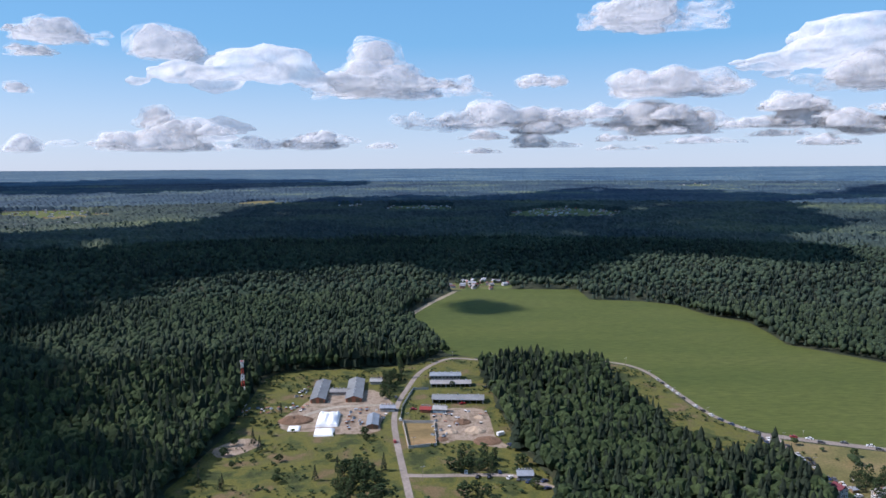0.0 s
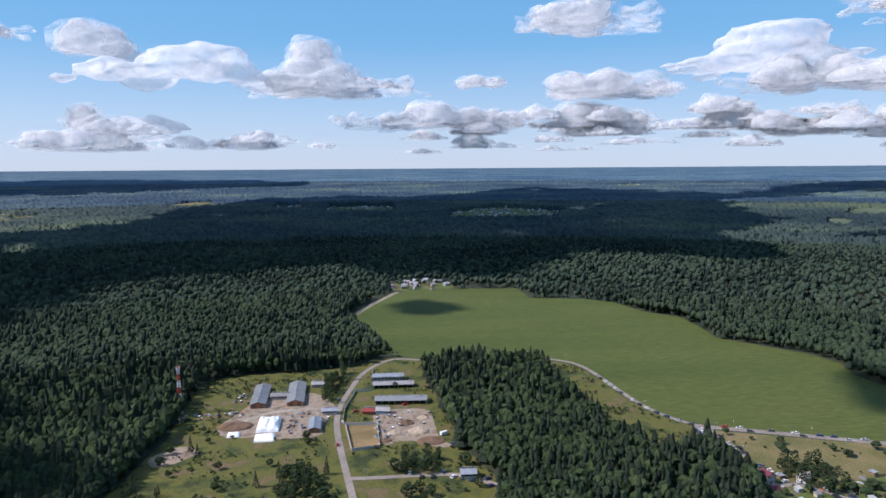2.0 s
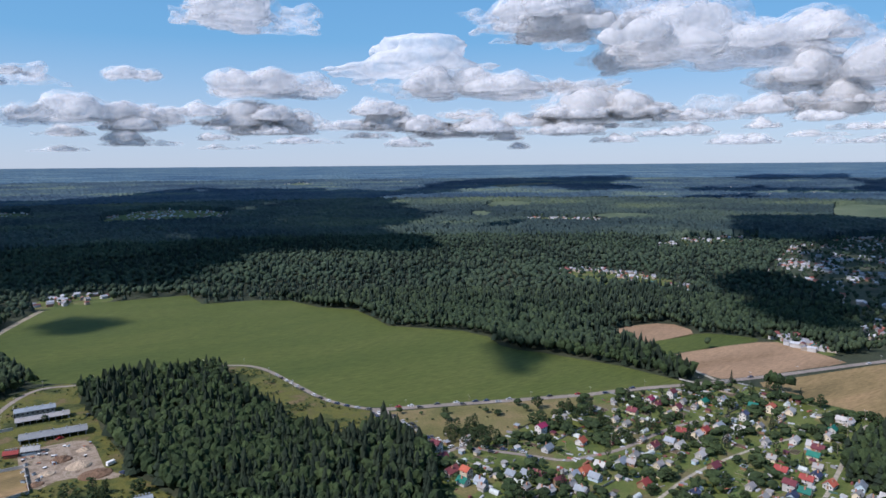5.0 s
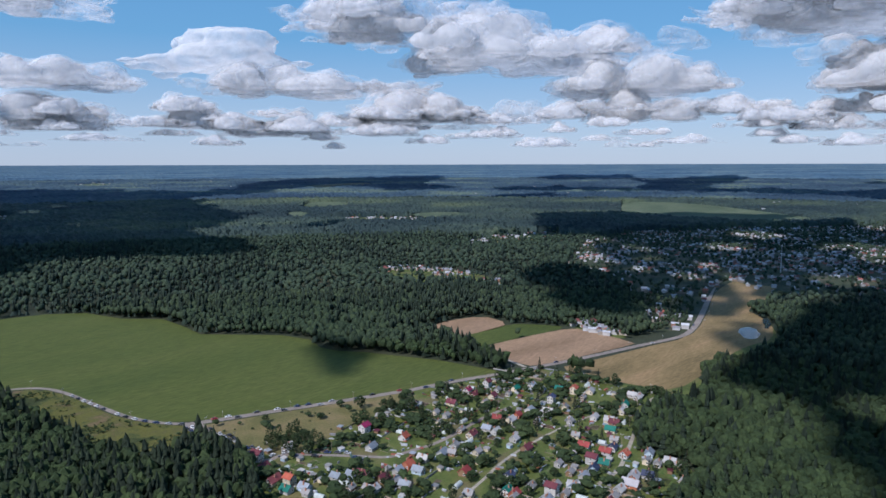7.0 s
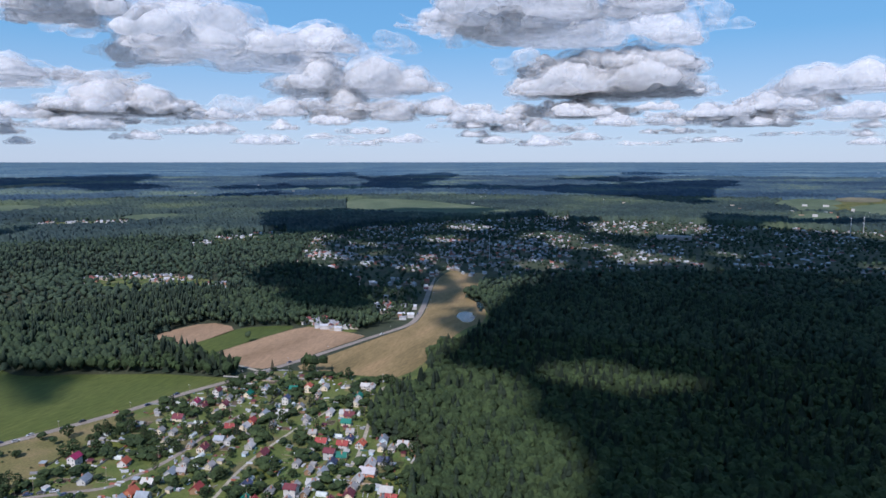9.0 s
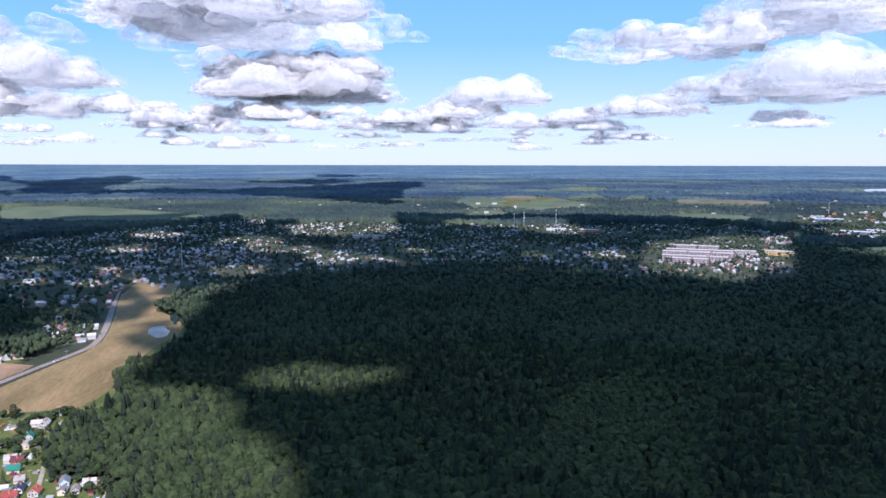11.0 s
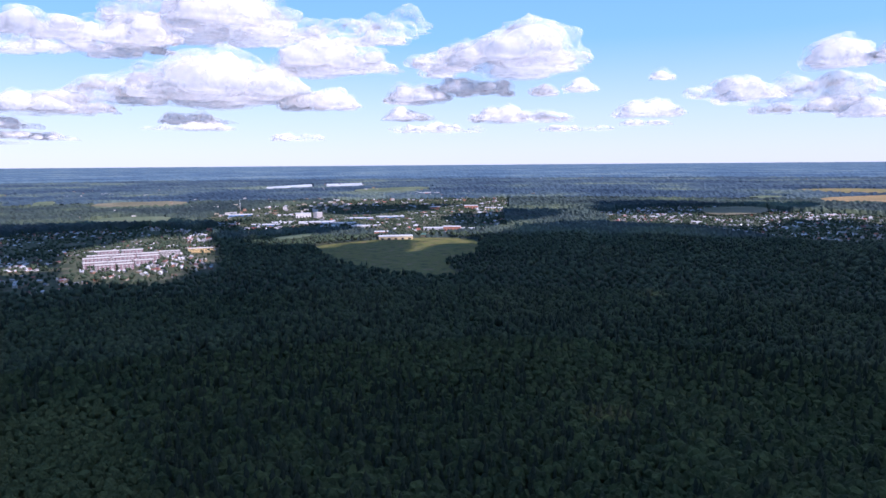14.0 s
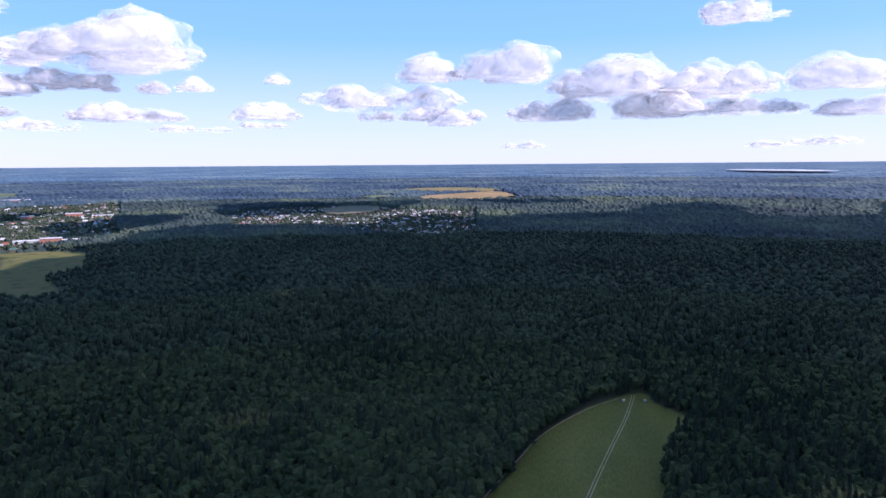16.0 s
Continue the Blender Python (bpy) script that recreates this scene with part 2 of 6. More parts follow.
CLEAR_BASE = [
    (-126, 243), (-148, 343), (-149, 355), (-145, 377), (-144, 405), (-140, 426), (-141, 450), (-142, 478), (-145, 506), (-145, 536),
    (-140, 560), (-118, 570), (-66, 575), (-42, 582), (-23, 585), (-6, 606), (7, 613), (32, 605), (29, 557), (35, 516),
    (38, 478), (42, 450), (45, 420), (41, 405), (51, 389), (55, 375), (61, 359), (56, 329), (45, 242),
]
SLOPE = [
    (140, 587), (159, 574), (168, 552), (173, 508), (179, 460), (190, 436), (202, 419), (199, 402), (190, 384), (172, 388),
    (154, 392), (141, 398), (140, 415), (142, 457), (140, 499), (131, 523),
]
HOUSE_YARD = [
    (152, 373), (178, 370), (182, 388), (152, 392),
]
VERGE = [
    (200, 418), (230, 406), (297, 382), (347, 364), (347, 349), (293, 346), (261, 342), (235, 325), (206, 352), (204, 376),
]
VILLAGE = [
    (198, 421), (230, 406), (297, 382), (347, 364), (413, 342), (466, 325), (470, 313), (471, 268), (473, 236), (482, 213),
    (471, 198), (441, 203), (414, 206), (370, 191), (373, 170), (368, 156), (355, 143), (342, 140), (326, 142), (285, 126),
    (159, 261), (179, 300), (200, 345),
]
CORNER = [
    (425, 340), (473, 347), (514, 334), (613, 311), (686, 282), (636, 270), (559, 285), (466, 302), (441, 307),
]
APRON = [
    (481, 416), (460, 387), (449, 329), (461, 307), (556, 284), (660, 269), (696, 290), (611, 319), (519, 337), (480, 352),
    (488, 390),
]
FLATS_YARD = [
    (1028, -389), (909, -475), (975, -600), (1156, -711), (1266, -662), (1323, -508),
]
SHORE = [
    (591, 223), (669, 245), (733, 263), (777, 262), (782, 248), (713, 215), (651, 195), (632, 204), (590, 206),
]
EDGE = [
    (471, 291), (486, 254), (512, 243), (540, 240), (530, 215), (500, 200), (456, 190), (434, 204), (428, 245), (416, 258),
]
FAR_STRIP = [
    (-2797, -13567), (-3740, -13090), (-3952, -10844), (-3474, -9946), (-2751, -11005),
]
FAR_FIELDS = [
    [(2882, -476), (3133, -716), (2949, -871), (2530, -703), (2574, -485)],
    [(3018, -1247), (3100, -1556), (2924, -1651), (2677, -1484), (2829, -1195)],
    [(2826, -278), (2876, -410), (2617, -402), (2546, -287)],
    [(3487, -3151), (3484, -3592), (3072, -3541), (2870, -3052), (3160, -2921)],
    [(1039, -3382), (939, -3628), (831, -3419), (929, -3197)],
    [(2814, -290), (2971, -442), (2662, -440), (2536, -293)],
    [(3461, -861), (3706, -1110), (3341, -1058), (3142, -809)],
    [(877, -2393), (820, -2603), (682, -2564), (663, -2285), (768, -2201)],
    [(1295, -917), (1318, -1007), (1315, -1071), (1247, -984), (1245, -912)],
    [(1513, 1530), (1652, 1513), (1567, 1436), (1449, 1442)],
    [(1236, 1842), (1388, 1966), (1352, 1853), (1215, 1736)],
    [(2033, 5994), (2419, 6508), (2302, 5931), (1956, 5502)],
    [(2816, -232), (3363, -319), (3413, -535), (2886, -477)],
    [(2530, -440), (2968, -528), (3347, -861), (2522, -640), (2408, -499)],
    [(2782, -1168), (3125, -1338), (3064, -1712), (2695, -1483)],
    [(2120, -210), (2417, -279), (2471, -392), (2159, -340)],
    [(2019, 1110), (2669, 1464), (2796, 1235), (2405, 766), (2199, 563), (2035, 650), (1973, 905)],
    [(3158, -2856), (3570, -3281), (3473, -3977), (2968, -3245)],
    [(3097, -1048), (3637, -1250), (3574, -1333), (3142, -1149)],
    [(2110, -822), (2289, -1019), (2119, -1155), (1880, -986)],
    [(4356, -897), (5182, -1420), (4684, -1509), (4048, -1172)],
    [(996, -3237), (1015, -3604), (912, -3562), (877, -3213)],
    [(1549, 2182), (1793, 2485), (1904, 2357), (1702, 2123)],
    [(1269, 1881), (1365, 2007), (1406, 1981), (1280, 1818)],
    [(1506, 1574), (1645, 1647), (1758, 1549), (1582, 1433)],
]
POND = [
    (710, 253), (728, 256), (735, 251), (727, 240), (706, 231), (688, 228), (681, 233), (688, 242),
]
POND_2 = [
    (786, 256), (793, 250), (748, 234), (735, 234), (756, 245),
]
RUN = [
    (42, -207), (40, -329), (34, -343), (26, -371), (21, -399), (10, -427), (-4, -456), (-22, -484), (-39, -501), (-56, -514),
    (-64, -512), (-64, -495), (-76, -479), (-84, -469), (-83, -454), (-74, -431), (-64, -408), (-57, -387), (-52, -337), (-38, -220),
]
EDGE_PATH = [
    (40, -329), (22, -390), (15, -416), (-3, -451), (-22, -480), (-41, -499),
]
BOXES = [
    (-44, -493), (-59, -494),
]
TRACK = [
    (10, -241), (-13, -337), (-21, -372), (-31, -413), (-43, -460), (-49, -490), (-52, -508),
]
PLANTATION = [
    (346, -63), (470, -119), (505, -155), (507, -183), (484, -203), (395, -173), (301, -151),
]
TOWN_EAST = [
    (1347, 820), (1567, 826), (1841, 680), (2197, 406), (1048, 188), (1057, 307), (1127, 387), (984, 352), (991, 378), (872, 350),
    (709, 295), (663, 290), (640, 315), (794, 408), (893, 486), (915, 536), (980, 640),
]
TOWN_SOUTH = [
    (1434, 572), (1866, 450), (2033, 164), (1916, -318), (1937, -649), (1886, -958), (1579, -943), (1272, -785), (1011, -599), (970, -412),
    (976, -313), (1116, -281), (1154, -192), (1158, -115), (1111, -37), (1050, 86), (1007, 229), (921, 276), (1015, 376),
]
TOWN_FAR = [
    (1699, -942), (2056, -1542), (1986, -2032), (1656, -2309), (1020, -1449), (1085, -1198), (1405, -1145), (1480, -935),
]
HAMLET = [
    (717, 836), (791, 828), (815, 747), (805, 656), (734, 559), (737, 621), (716, 679), (672, 727),
]
HAMLET_2 = [
    (1101, 1009), (1328, 1030), (1470, 978), (1355, 901), (1102, 914),
]
HAMLET_3 = [
    (1301, 1769), (1441, 1716), (1562, 1579), (1383, 1399), (1254, 1544),
]
HAMLET_5 = [
    (-230, 2686), (-245, 3177), (40, 3098), (45, 2660),
]
HAMLET_6 = [
    (203, 2241), (261, 2639), (505, 3001), (693, 2598), (525, 2167),
]
HAMLET_7 = [
    (-467, 2935), (-499, 3306), (-389, 3293), (-341, 2882),
]
HAMLET_8 = [
    (-1569, 2439), (-1876, 2920), (-1618, 2973), (-1270, 2650), (-1379, 2320),
]
TOWN_WORKS = [
    (2011, -1121), (2325, -1558), (2534, -2277), (2038, -2910), (1483, -2118), (1397, -1475), (1313, -1216), (1520, -1067),
]
SUBURB = [
    (886, -1722), (1157, -2334), (1049, -2647), (317, -2353), (210, -1586), (381, -1582), (610, -1687),
]
# works and stores: plan place, length, colour
WORKS = [
    (1634, -1148, 75, 'blue'), (1656, -1222, 67, 'white'), (1776, -1393, 48, 'tall'), (1589, -1293, 101, 'white'), (1504, -1306, 98, 'white'), (1586, -1470, 71, 'blue'),
    (1561, -1570, 91, 'blue'), (2185, -1260, 83, 'white'), (2037, -1331, 80, 'blue'), (1385, -1283, 56, 'white'), (1179, -1351, 59, 'white'), (1123, -1353, 43, 'brick'),
    (1086, -1399, 73, 'white'), (1047, -1445, 58, 'white'), (1171, -1147, 32, 'brick'), (1117, -1140, 78, 'yellow'),
    (2628, -2949, 129, 'brick'), (1699, -1948, 34, 'brick'), (1641, -2093, 52, 'brick'), (1536, -2102, 72, 'yellow'), (1745, -413, 50, 'white'), (1655, -472, 37, 'brick'),
]
SPUR = [
    (614, 410), (641, 388), (624, 332), (598, 320), (601, 357),
]
HAMLET_4 = [
    (4, 1010), (56, 1039), (104, 1001), (91, 954), (11, 943),
]
MEADOW = [
    (1158, -915), (1147, -1028), (1130, -1160), (1041, -1235), (946, -1241), (788, -1020), (758, -890), (649, -814), (666, -761), (758, -747),
    (911, -781),
]
SOUTH_TOWN = [
    (1146, -2121), (1061, -2519), (864, -2742), (538, -2536), (316, -2497), (206, -1609), (350, -1661), (587, -1772), (803, -1749),
]
WHEAT = [
    (742, -3490), (564, -3888), (367, -4201), (213, -3385), (434, -3172), (646, -3165),
]
OAT = [
    (1147, -4492), (794, -4907), (354, -4470), (452, -4039), (790, -4042),
]
WFIELD = [
    (-1354, 2245), (-1380, 2423), (-1295, 2529), (-1269, 2650), (-1173, 2406), (-1252, 2261),
]
WFIELD_2 = [
    (-996, 3166), (-964, 3525), (-845, 3569), (-809, 3146),
]
EFIELD = [
    (1527, 2162), (1705, 2393), (1831, 2309), (1646, 2076),
]
SFIELD = [
    (3152, -482), (3526, -671), (3404, -847), (2960, -762), (2527, -524), (2668, -286),
]
FAR_STUBBLE = [
    [(3201, -489), (3591, -563), (3586, -742), (3147, -646)],
    [(811, -2245), (906, -2539), (737, -2702), (635, -2330), (723, -2164)],
    [(2928, -1196), (3233, -1381), (3044, -1726), (2675, -1460)],
    [(3020, 4331), (4080, 4825), (3718, 4263), (2929, 3930)],
]
FAR_GLASS = [
    [(4051, -2854), (4462, -3170), (4748, -3829), (4145, -3343)],
    [(4078, -3428), (4670, -3925), (4608, -4288), (4011, -3733)],
]
# land under the overhead clouds, and the sunlit gaps in it: bearing and angle below the horizon, in degrees
SHADE_NORTH = [
    (-35.4, 12.92), (-33.3, 11.68), (-29.0, 10.59), (-24.0, 9.59), (-19.8, 8.66), (-14.2, 8.64), (-10.6, 8.41), (-4.0, 8.48), (-0.2, 9.37), (3.1, 9.47),
    (10.6, 9.23), (11.9, 7.96), (16.8, 7.59), (23.8, 7.17), (28.4, 7.59), (31.8, 7.36), (31.3, 6.68), (26.9, 6.3), (25.7, 5.72), (29.7, 4.73),
    (31.1, 4.27), (28.3, 3.75), (26.4, 3.39), (26.2, 2.84), (32.7, 2.56), (32.6, 2.05), (22.8, 2.17), (12.7, 1.77), (5.4, 2.46), (-1.1, 2.52),
    (-8.6, 2.45), (-15.7, 3.15), (-20.1, 4.37), (-25.7, 4.58), (-34.8, 4.69),
]
SHADE_NORTH_BAND = [
    (-34.6, 1.73), (-23.6, 1.92), (-16.6, 1.65), (-6.7, 1.5), (-6.7, 1.08), (-21.5, 0.75), (-34.5, 0.96),
]
SHADE_WEST_WOOD = [
    (-35.3, 11.4), (-31.4, 13.54), (-28.4, 18.8), (-27.7, 24.43), (-36.2, 22.44),
]
SHADE_FIELD_TOP = [
    (-1.2, 11.55), (0.7, 10.87), (4.7, 10.86), (4.5, 11.56), (1.6, 12.17), (-0.7, 12.07),
]
SHADE_FIELD_EDGE = [
    (32.5, 15.6), (35.5, 14.6), (37.7, 15.21), (41.9, 16.48), (40.7, 17.24), (36.5, 17.47), (33.4, 16.64),
]
SHADE_HAMLET = [
    (34.6, 5.35), (37.7, 4.95), (38.2, 5.4), (35.6, 5.7),
]
SHADE_TOWN = [
    (51.0, 5.87), (53.8, 5.16), (56.6, 4.38), (63.2, 4.06), (72.3, 3.88), (75.7, 3.69), (77.0, 4.33), (78.3, 4.74), (90.6, 5.08), (91.9, 8.99),
    (76.8, 9.97), (70.7, 10.94), (67.9, 8.27), (61.3, 6.96), (58.5, 6.03), (53.8, 6.23),
]
SHADE_EAST_WOOD = [
    (53.3, 8.89), (56.6, 8.6), (62.3, 9.29), (62.8, 12.54), (61.4, 13.02), (57.5, 12.57), (54.7, 11.62), (53.3, 10.2),
]
SHADE_EAST_BAND = [
    (51.0, 3.04), (56.6, 2.84), (56.6, 2.56), (51.5, 2.72),
]
SHADE_EAST_FAR = [
    (64.6, 2.29), (77.8, 2.64), (90.5, 3.66), (90.4, 1.62), (77.8, 2.12),
]
SHADE_TOWN_EDGE = [
    (54.2, 5.53), (56.3, 5.93), (59.5, 5.61), (69.6, 5.33), (73.5, 4.6), (73.1, 4.05), (65.4, 4.16), (57.8, 4.33), (54.3, 4.42),
]
SHADE_FOREST = [
    (72.4, 12.2), (78.4, 9.9), (92.6, 8.77), (106.1, 9.18), (120.2, 8.51), (121.3, 23.31), (82.0, 28.5), (80.5, 25.46), (77.5, 22.5), (74.5, 20.3),
    (71.6, 19.0), (70.0, 17.0),
]
SHADE_STUBBLE = [
    (68.4, 12.39), (70.7, 11.62), (72.5, 12.21), (72.5, 13.56), (70.8, 16.35), (67.6, 16.07), (68.0, 14.24),
]
LIT_GLADE = [
    (78.3, 18.3), (83.1, 17.4), (87.4, 17.2), (90.6, 17.8), (89.0, 18.9), (83.1, 19.2), (79.2, 19.6),
]
LIT_STRIP = [
    (54.4, 3.36), (65.5, 3.12), (74.0, 3.06), (80.4, 3.19), (87.8, 3.57), (91.1, 3.74), (90.7, 4.35), (83.1, 4.51), (74.9, 4.3), (73.1, 4.05),
    (65.4, 4.11), (57.8, 4.29), (54.3, 4.35),
]
LIT_SOUTH = [
    (180.1, 3.33), (190.1, 2.73), (202.7, 2.63), (202.8, 4.12), (198.0, 4.08), (190.5, 3.38),
]
LIT_WHEAT = [
    (162.9, 2.67), (166.1, 1.87), (175.5, 1.99), (177.3, 2.87), (171.7, 3.22), (166.1, 2.99),
]
LIT_FLATS = [
    (110.3, 8.46), (111.2, 6.21), (116.7, 5.64), (121.9, 5.93), (121.4, 8.5), (115.7, 9.33),
]
SHADE_SETTLEMENT = [
    (58.5, 6.03), (61.3, 6.96), (67.9, 8.27), (70.7, 10.94), (67.9, 12.41), (62.8, 11.62), (59.4, 8.14),
]
SHADE_SOUTH = [
    (114.0, 60.0), (114.0, 15.5), (135.0, 12.0), (150.0, 14.0), (170.0, 11.5), (185.0, 12.5), (209.0, 11.5), (209.0, 60.0),
]
SHADE_BROKEN = [
    (117.0, 18.0), (117.0, 8.2), (126.0, 6.6), (140.0, 7.2), (150.0, 5.0), (170.0, 5.0), (185.0, 4.2), (209.0, 4.6), (209.0, 16.0), (185.0, 17.0),
    (170.0, 16.0), (150.0, 18.0), (135.0, 16.0),
]
SHADE_NEAR = [
    (82.0, 60.0), (82.0, 24.0), (86.0, 22.5), (121.0, 22.0), (121.0, 60.0),
]


def squeeze(d):
    """How far out the land at distance d is built: true to 1600 m, then drawn closer the farther it lies."""
    u = 1 - 1600 / np.maximum(d, 1600)
    return np.where(d <= 1600, d, 1600 + 2100 * (0.762 * u + 0.24 * u * u))


def place(x, y, up=0.0):
    """Plan metres to the built place: x, y, z and the scale there. Far land keeps the angle under which it is seen."""
    x, y = np.asarray(x, float), np.asarray(y, float)
    d = np.maximum(np.hypot(x, y), 1e-6)
    k = squeeze(d) / d
    return x * k, y * k, H * (1 - k) + up * k, k


def inside(poly, x, y):
    """Which of the points lie in the outline."""
    hit = np.zeros(np.shape(x), bool)
    for (x0, y0), (x1, y1) in zip(poly, poly[1:] + poly[:1]):
        if y0 != y1:
            hit ^= ((y0 > y) != (y1 > y)) & (x < (x1 - x0) * (y - y0) / (y1 - y0) + x0)
    return hit


def near(line, x, y, width):
    """Which of the points lie within width of a line."""
    hit = np.zeros(np.shape(x), bool)
    for (x0, y0), (x1, y1) in zip(line, line[1:]):
        dx, dy = x1 - x0, y1 - y0
        s = np.clip(((x - x0) * dx + (y - y0) * dy) / max(dx * dx + dy * dy, 1e-6), 0, 1)
        hit |= np.hypot(x - x0 - s * dx, y - y0 - s * dy) < width
    return hit


def mesh_of(name, verts, faces, mat, smooth=False):
    """A mesh from arrays of corners and of equal-sized faces."""
    me = bpy.data.meshes.new(name)
    verts, faces = np.asarray(verts, np.float32), np.asarray(faces, np.int32)
    n, k = faces.shape
    me.vertices.add(len(verts))
    me.vertices.foreach_set("co", verts.ravel())
    me.loops.add(n * k)
    me.loops.foreach_set("vertex_index", faces.ravel())
    me.polygons.add(n)
    me.polygons.foreach_set("loop_start", np.arange(0, n * k, k, dtype=np.int32))
    me.polygons.foreach_set("use_smooth", np.full(n, smooth))
    me.update(calc_edges=True)
    me.materials.append(mat)
    return me


def sheet(name, outline, mat, label, up=0.06, round_off=2):
    """A flat piece of land with a softened outline, laid just above the ground."""
    pts = [Vector(p) for p in outline]
    for _ in range(round_off):
        pts = [q for a, b in zip(pts, pts[1:] + pts[:1]) for q in (a.lerp(b, 0.25), a.lerp(b, 0.75))]
    rnd = random.Random(name)
    bm = bmesh.new()
    vs = []
    for p in pts:
        w = min(2.0, p.length * 0.002)
        x, y, z, k = place(p.x + rnd.uniform(-w, w), p.y + rnd.uniform(-w, w), up)
        vs.append(bm.verts.new((x, y, z)))
    f = bm.faces.new(vs)
    if f.normal.z < 0 or f.calc_area() == 0:
        f.normal_flip()
    bm.normal_update()
    if f.normal.z < 0:
        f.normal_flip()
    me = bpy.data.meshes.new(name)
    bm.to_mesh(me)
    bm.free()
    me.materials.append(mat)
    return tagged(new(name, me), label, "ground", kind="structure")


def smooth_line(line, rounds=2):
    pts = [Vector(p) for p in line]
    for _ in range(rounds):
        pts = [pts[0]] + [q for a, b in zip(pts, pts[1:]) for q in (a.lerp(b, 0.25), a.lerp(b, 0.75))] + [pts[-1]]
    return pts


def ribbon(name, line, width, mat, label, up, shift=0.0):
    """A road or track along a line."""
    pts = smooth_line(line)
    verts, faces = [], []
    for i, p in enumerate(pts):
        a = (pts[min(i + 1, len(pts) - 1)] - pts[max(i - 1, 0)]).normalized()
        n = Vector((-a.y, a.x))
        for s in (-1, 1):
            q = p + n * (shift + s * width / 2)
            x, y, z, k = place(q.x, q.y, up)
            verts.append((x, y, z))
        if i:
            faces.append((2 * i - 1, 2 * i - 2, 2 * i, 2 * i + 1))
    return tagged(new(name, mesh_of(name, verts, faces, mat)), label, "road", kind="structure")


# ---- ground ----
def ground_sheet():
    rings = [0, 60, 150, 300, 500, 800, 1100, 1400, 1600] + [1600 * 1.12 ** i for i in range(1, 43)]
    az = np.radians(np.arange(0, 360, 2.0))
    verts, faces = [], []
    n = len(az)
    for r in rings:
        x, y, z, _ = place(max(r, 0.1) * np.sin(az), max(r, 0.1) * np.cos(az))
        verts += list(zip(x, y, z))
    for i in range(len(rings) - 1):
        for j in range(n):
            faces.append((i * n + j, (i + 1) * n + j, (i + 1) * n + (j + 1) % n, i * n + (j + 1) % n))
    tagged(new("ground", mesh_of("ground", verts, np.array(faces)[:, ::-1], M_FLOOR, True)), "dark leaf-littered woodland ground reaching to the horizon", "ground", kind="structure")


ground_sheet()
sheet("crop_field", FIELD, M_FIELD, "large smooth green crop field between road and woods", 0.10, 0)
sheet("farm_meadow", CLEAR_BASE, M_MEADOW, "rough green meadow with yellow patches round the farm", 0.05, 1)
sheet("house_yard", HOUSE_YARD, M_GARDEN, "small grass yard in the wood", 0.06, 1)
sheet("verge_slope", SLOPE, M_MEADOW, "rough olive grass slope below the road", 0.07, 1)
sheet("village_land", VILLAGE, M_GARDEN, "patchwork of village gardens and grass plots", 0.05, 1)
sheet("dry_verge", VERGE, M_DRY, "dry yellow grass beside the main road", 0.08, 1)
sheet("ploughed_field", BROWN_1, M_BROWN, "bare brown ploughed field", 0.08, 1)
sheet("green_strip_field", GREEN_1, M_FIELD, "green strip of crop between ploughed fields", 0.08, 1)
sheet("ploughed_field", BROWN_2, M_BROWN, "bare brown ploughed field beside the road", 0.08, 1)
sheet("stubble_field", STUBBLE, M_STUBBLE, "tawny stubble field beyond the road", 0.08, 1)
sheet("glade", RUN, M_RUN, "mown green glade in the dark wood", 0.05, 1)
sheet("pond", POND, M_WATER, "round blue farm pond in the stubble", 0.12, 1)
sheet("pond", POND_2, M_WATER, "small blue pond at the wood's edge", 0.12, 1)
sheet("pond_shore", SHORE, M_GARDEN, "grassy shore round the pond", 0.02, 1)
sheet("grass_edge", EDGE, M_GARDEN, "grass strip below the stubble field", 0.03, 1)
sheet("town_ground", TOWN_EAST, M_TOWN, "gardens and yards of the settlement", 0.04, 1)
sheet("town_ground", TOWN_SOUTH, M_TOWN, "gardens and yards of the town", 0.055, 1)
sheet("town_ground", TOWN_FAR, M_TOWN, "open ground of the far town", 0.07, 1)
sheet("town_ground", SOUTH_TOWN, M_TOWN, "open ground of the far suburb", 0.04, 1)
for P in (TOWN_WORKS, SUBURB):
    sheet("town_ground", P, M_TOWN, "open ground between the works and houses of the town", 0.1, 1)
for P in (HAMLET, HAMLET_2, HAMLET_3, HAMLET_4, SPUR, HAMLET_5, HAMLET_6, HAMLET_7, HAMLET_8):
    sheet("hamlet_ground", P, M_GARDEN, "garden ground of a hamlet in the woods", 0.062, 1)
sheet("wet_meadow", MEADOW, M_MEADOW, "open green meadow behind the wood", 0.085, 1)
sheet("wheat_field", WHEAT, M_STUBBLE, "distant golden wheat field", 8.0, 1)
sheet("oat_field", OAT, M_DRY, "distant pale green field", 8.0, 1)
sheet("distant_field", WFIELD, M_DRY, "distant yellow-green field", 8.0, 1)
sheet("distant_field", WFIELD_2, M_DRY, "distant yellow-green field", 8.0, 1)
sheet("distant_field", EFIELD, M_FIELD, "distant green field", 8.0, 1)
sheet("distant_field", SFIELD, M_MEADOW, "distant rough meadow", 8.0, 1)
for P in FAR_FIELDS:
    sheet("distant_field", P, M_FARGREEN, "distant strip of field between woods", 9.0, 1)
for P in FAR_STUBBLE:
    sheet("distant_field", P, M_FARTAN, "distant tawny strip of field", 9.5, 1)
for P in FAR_GLASS:
    sheet("distant_roofs", P, M_PALE, "long pale warehouse roofs far beyond the woods", 12.0, 0)
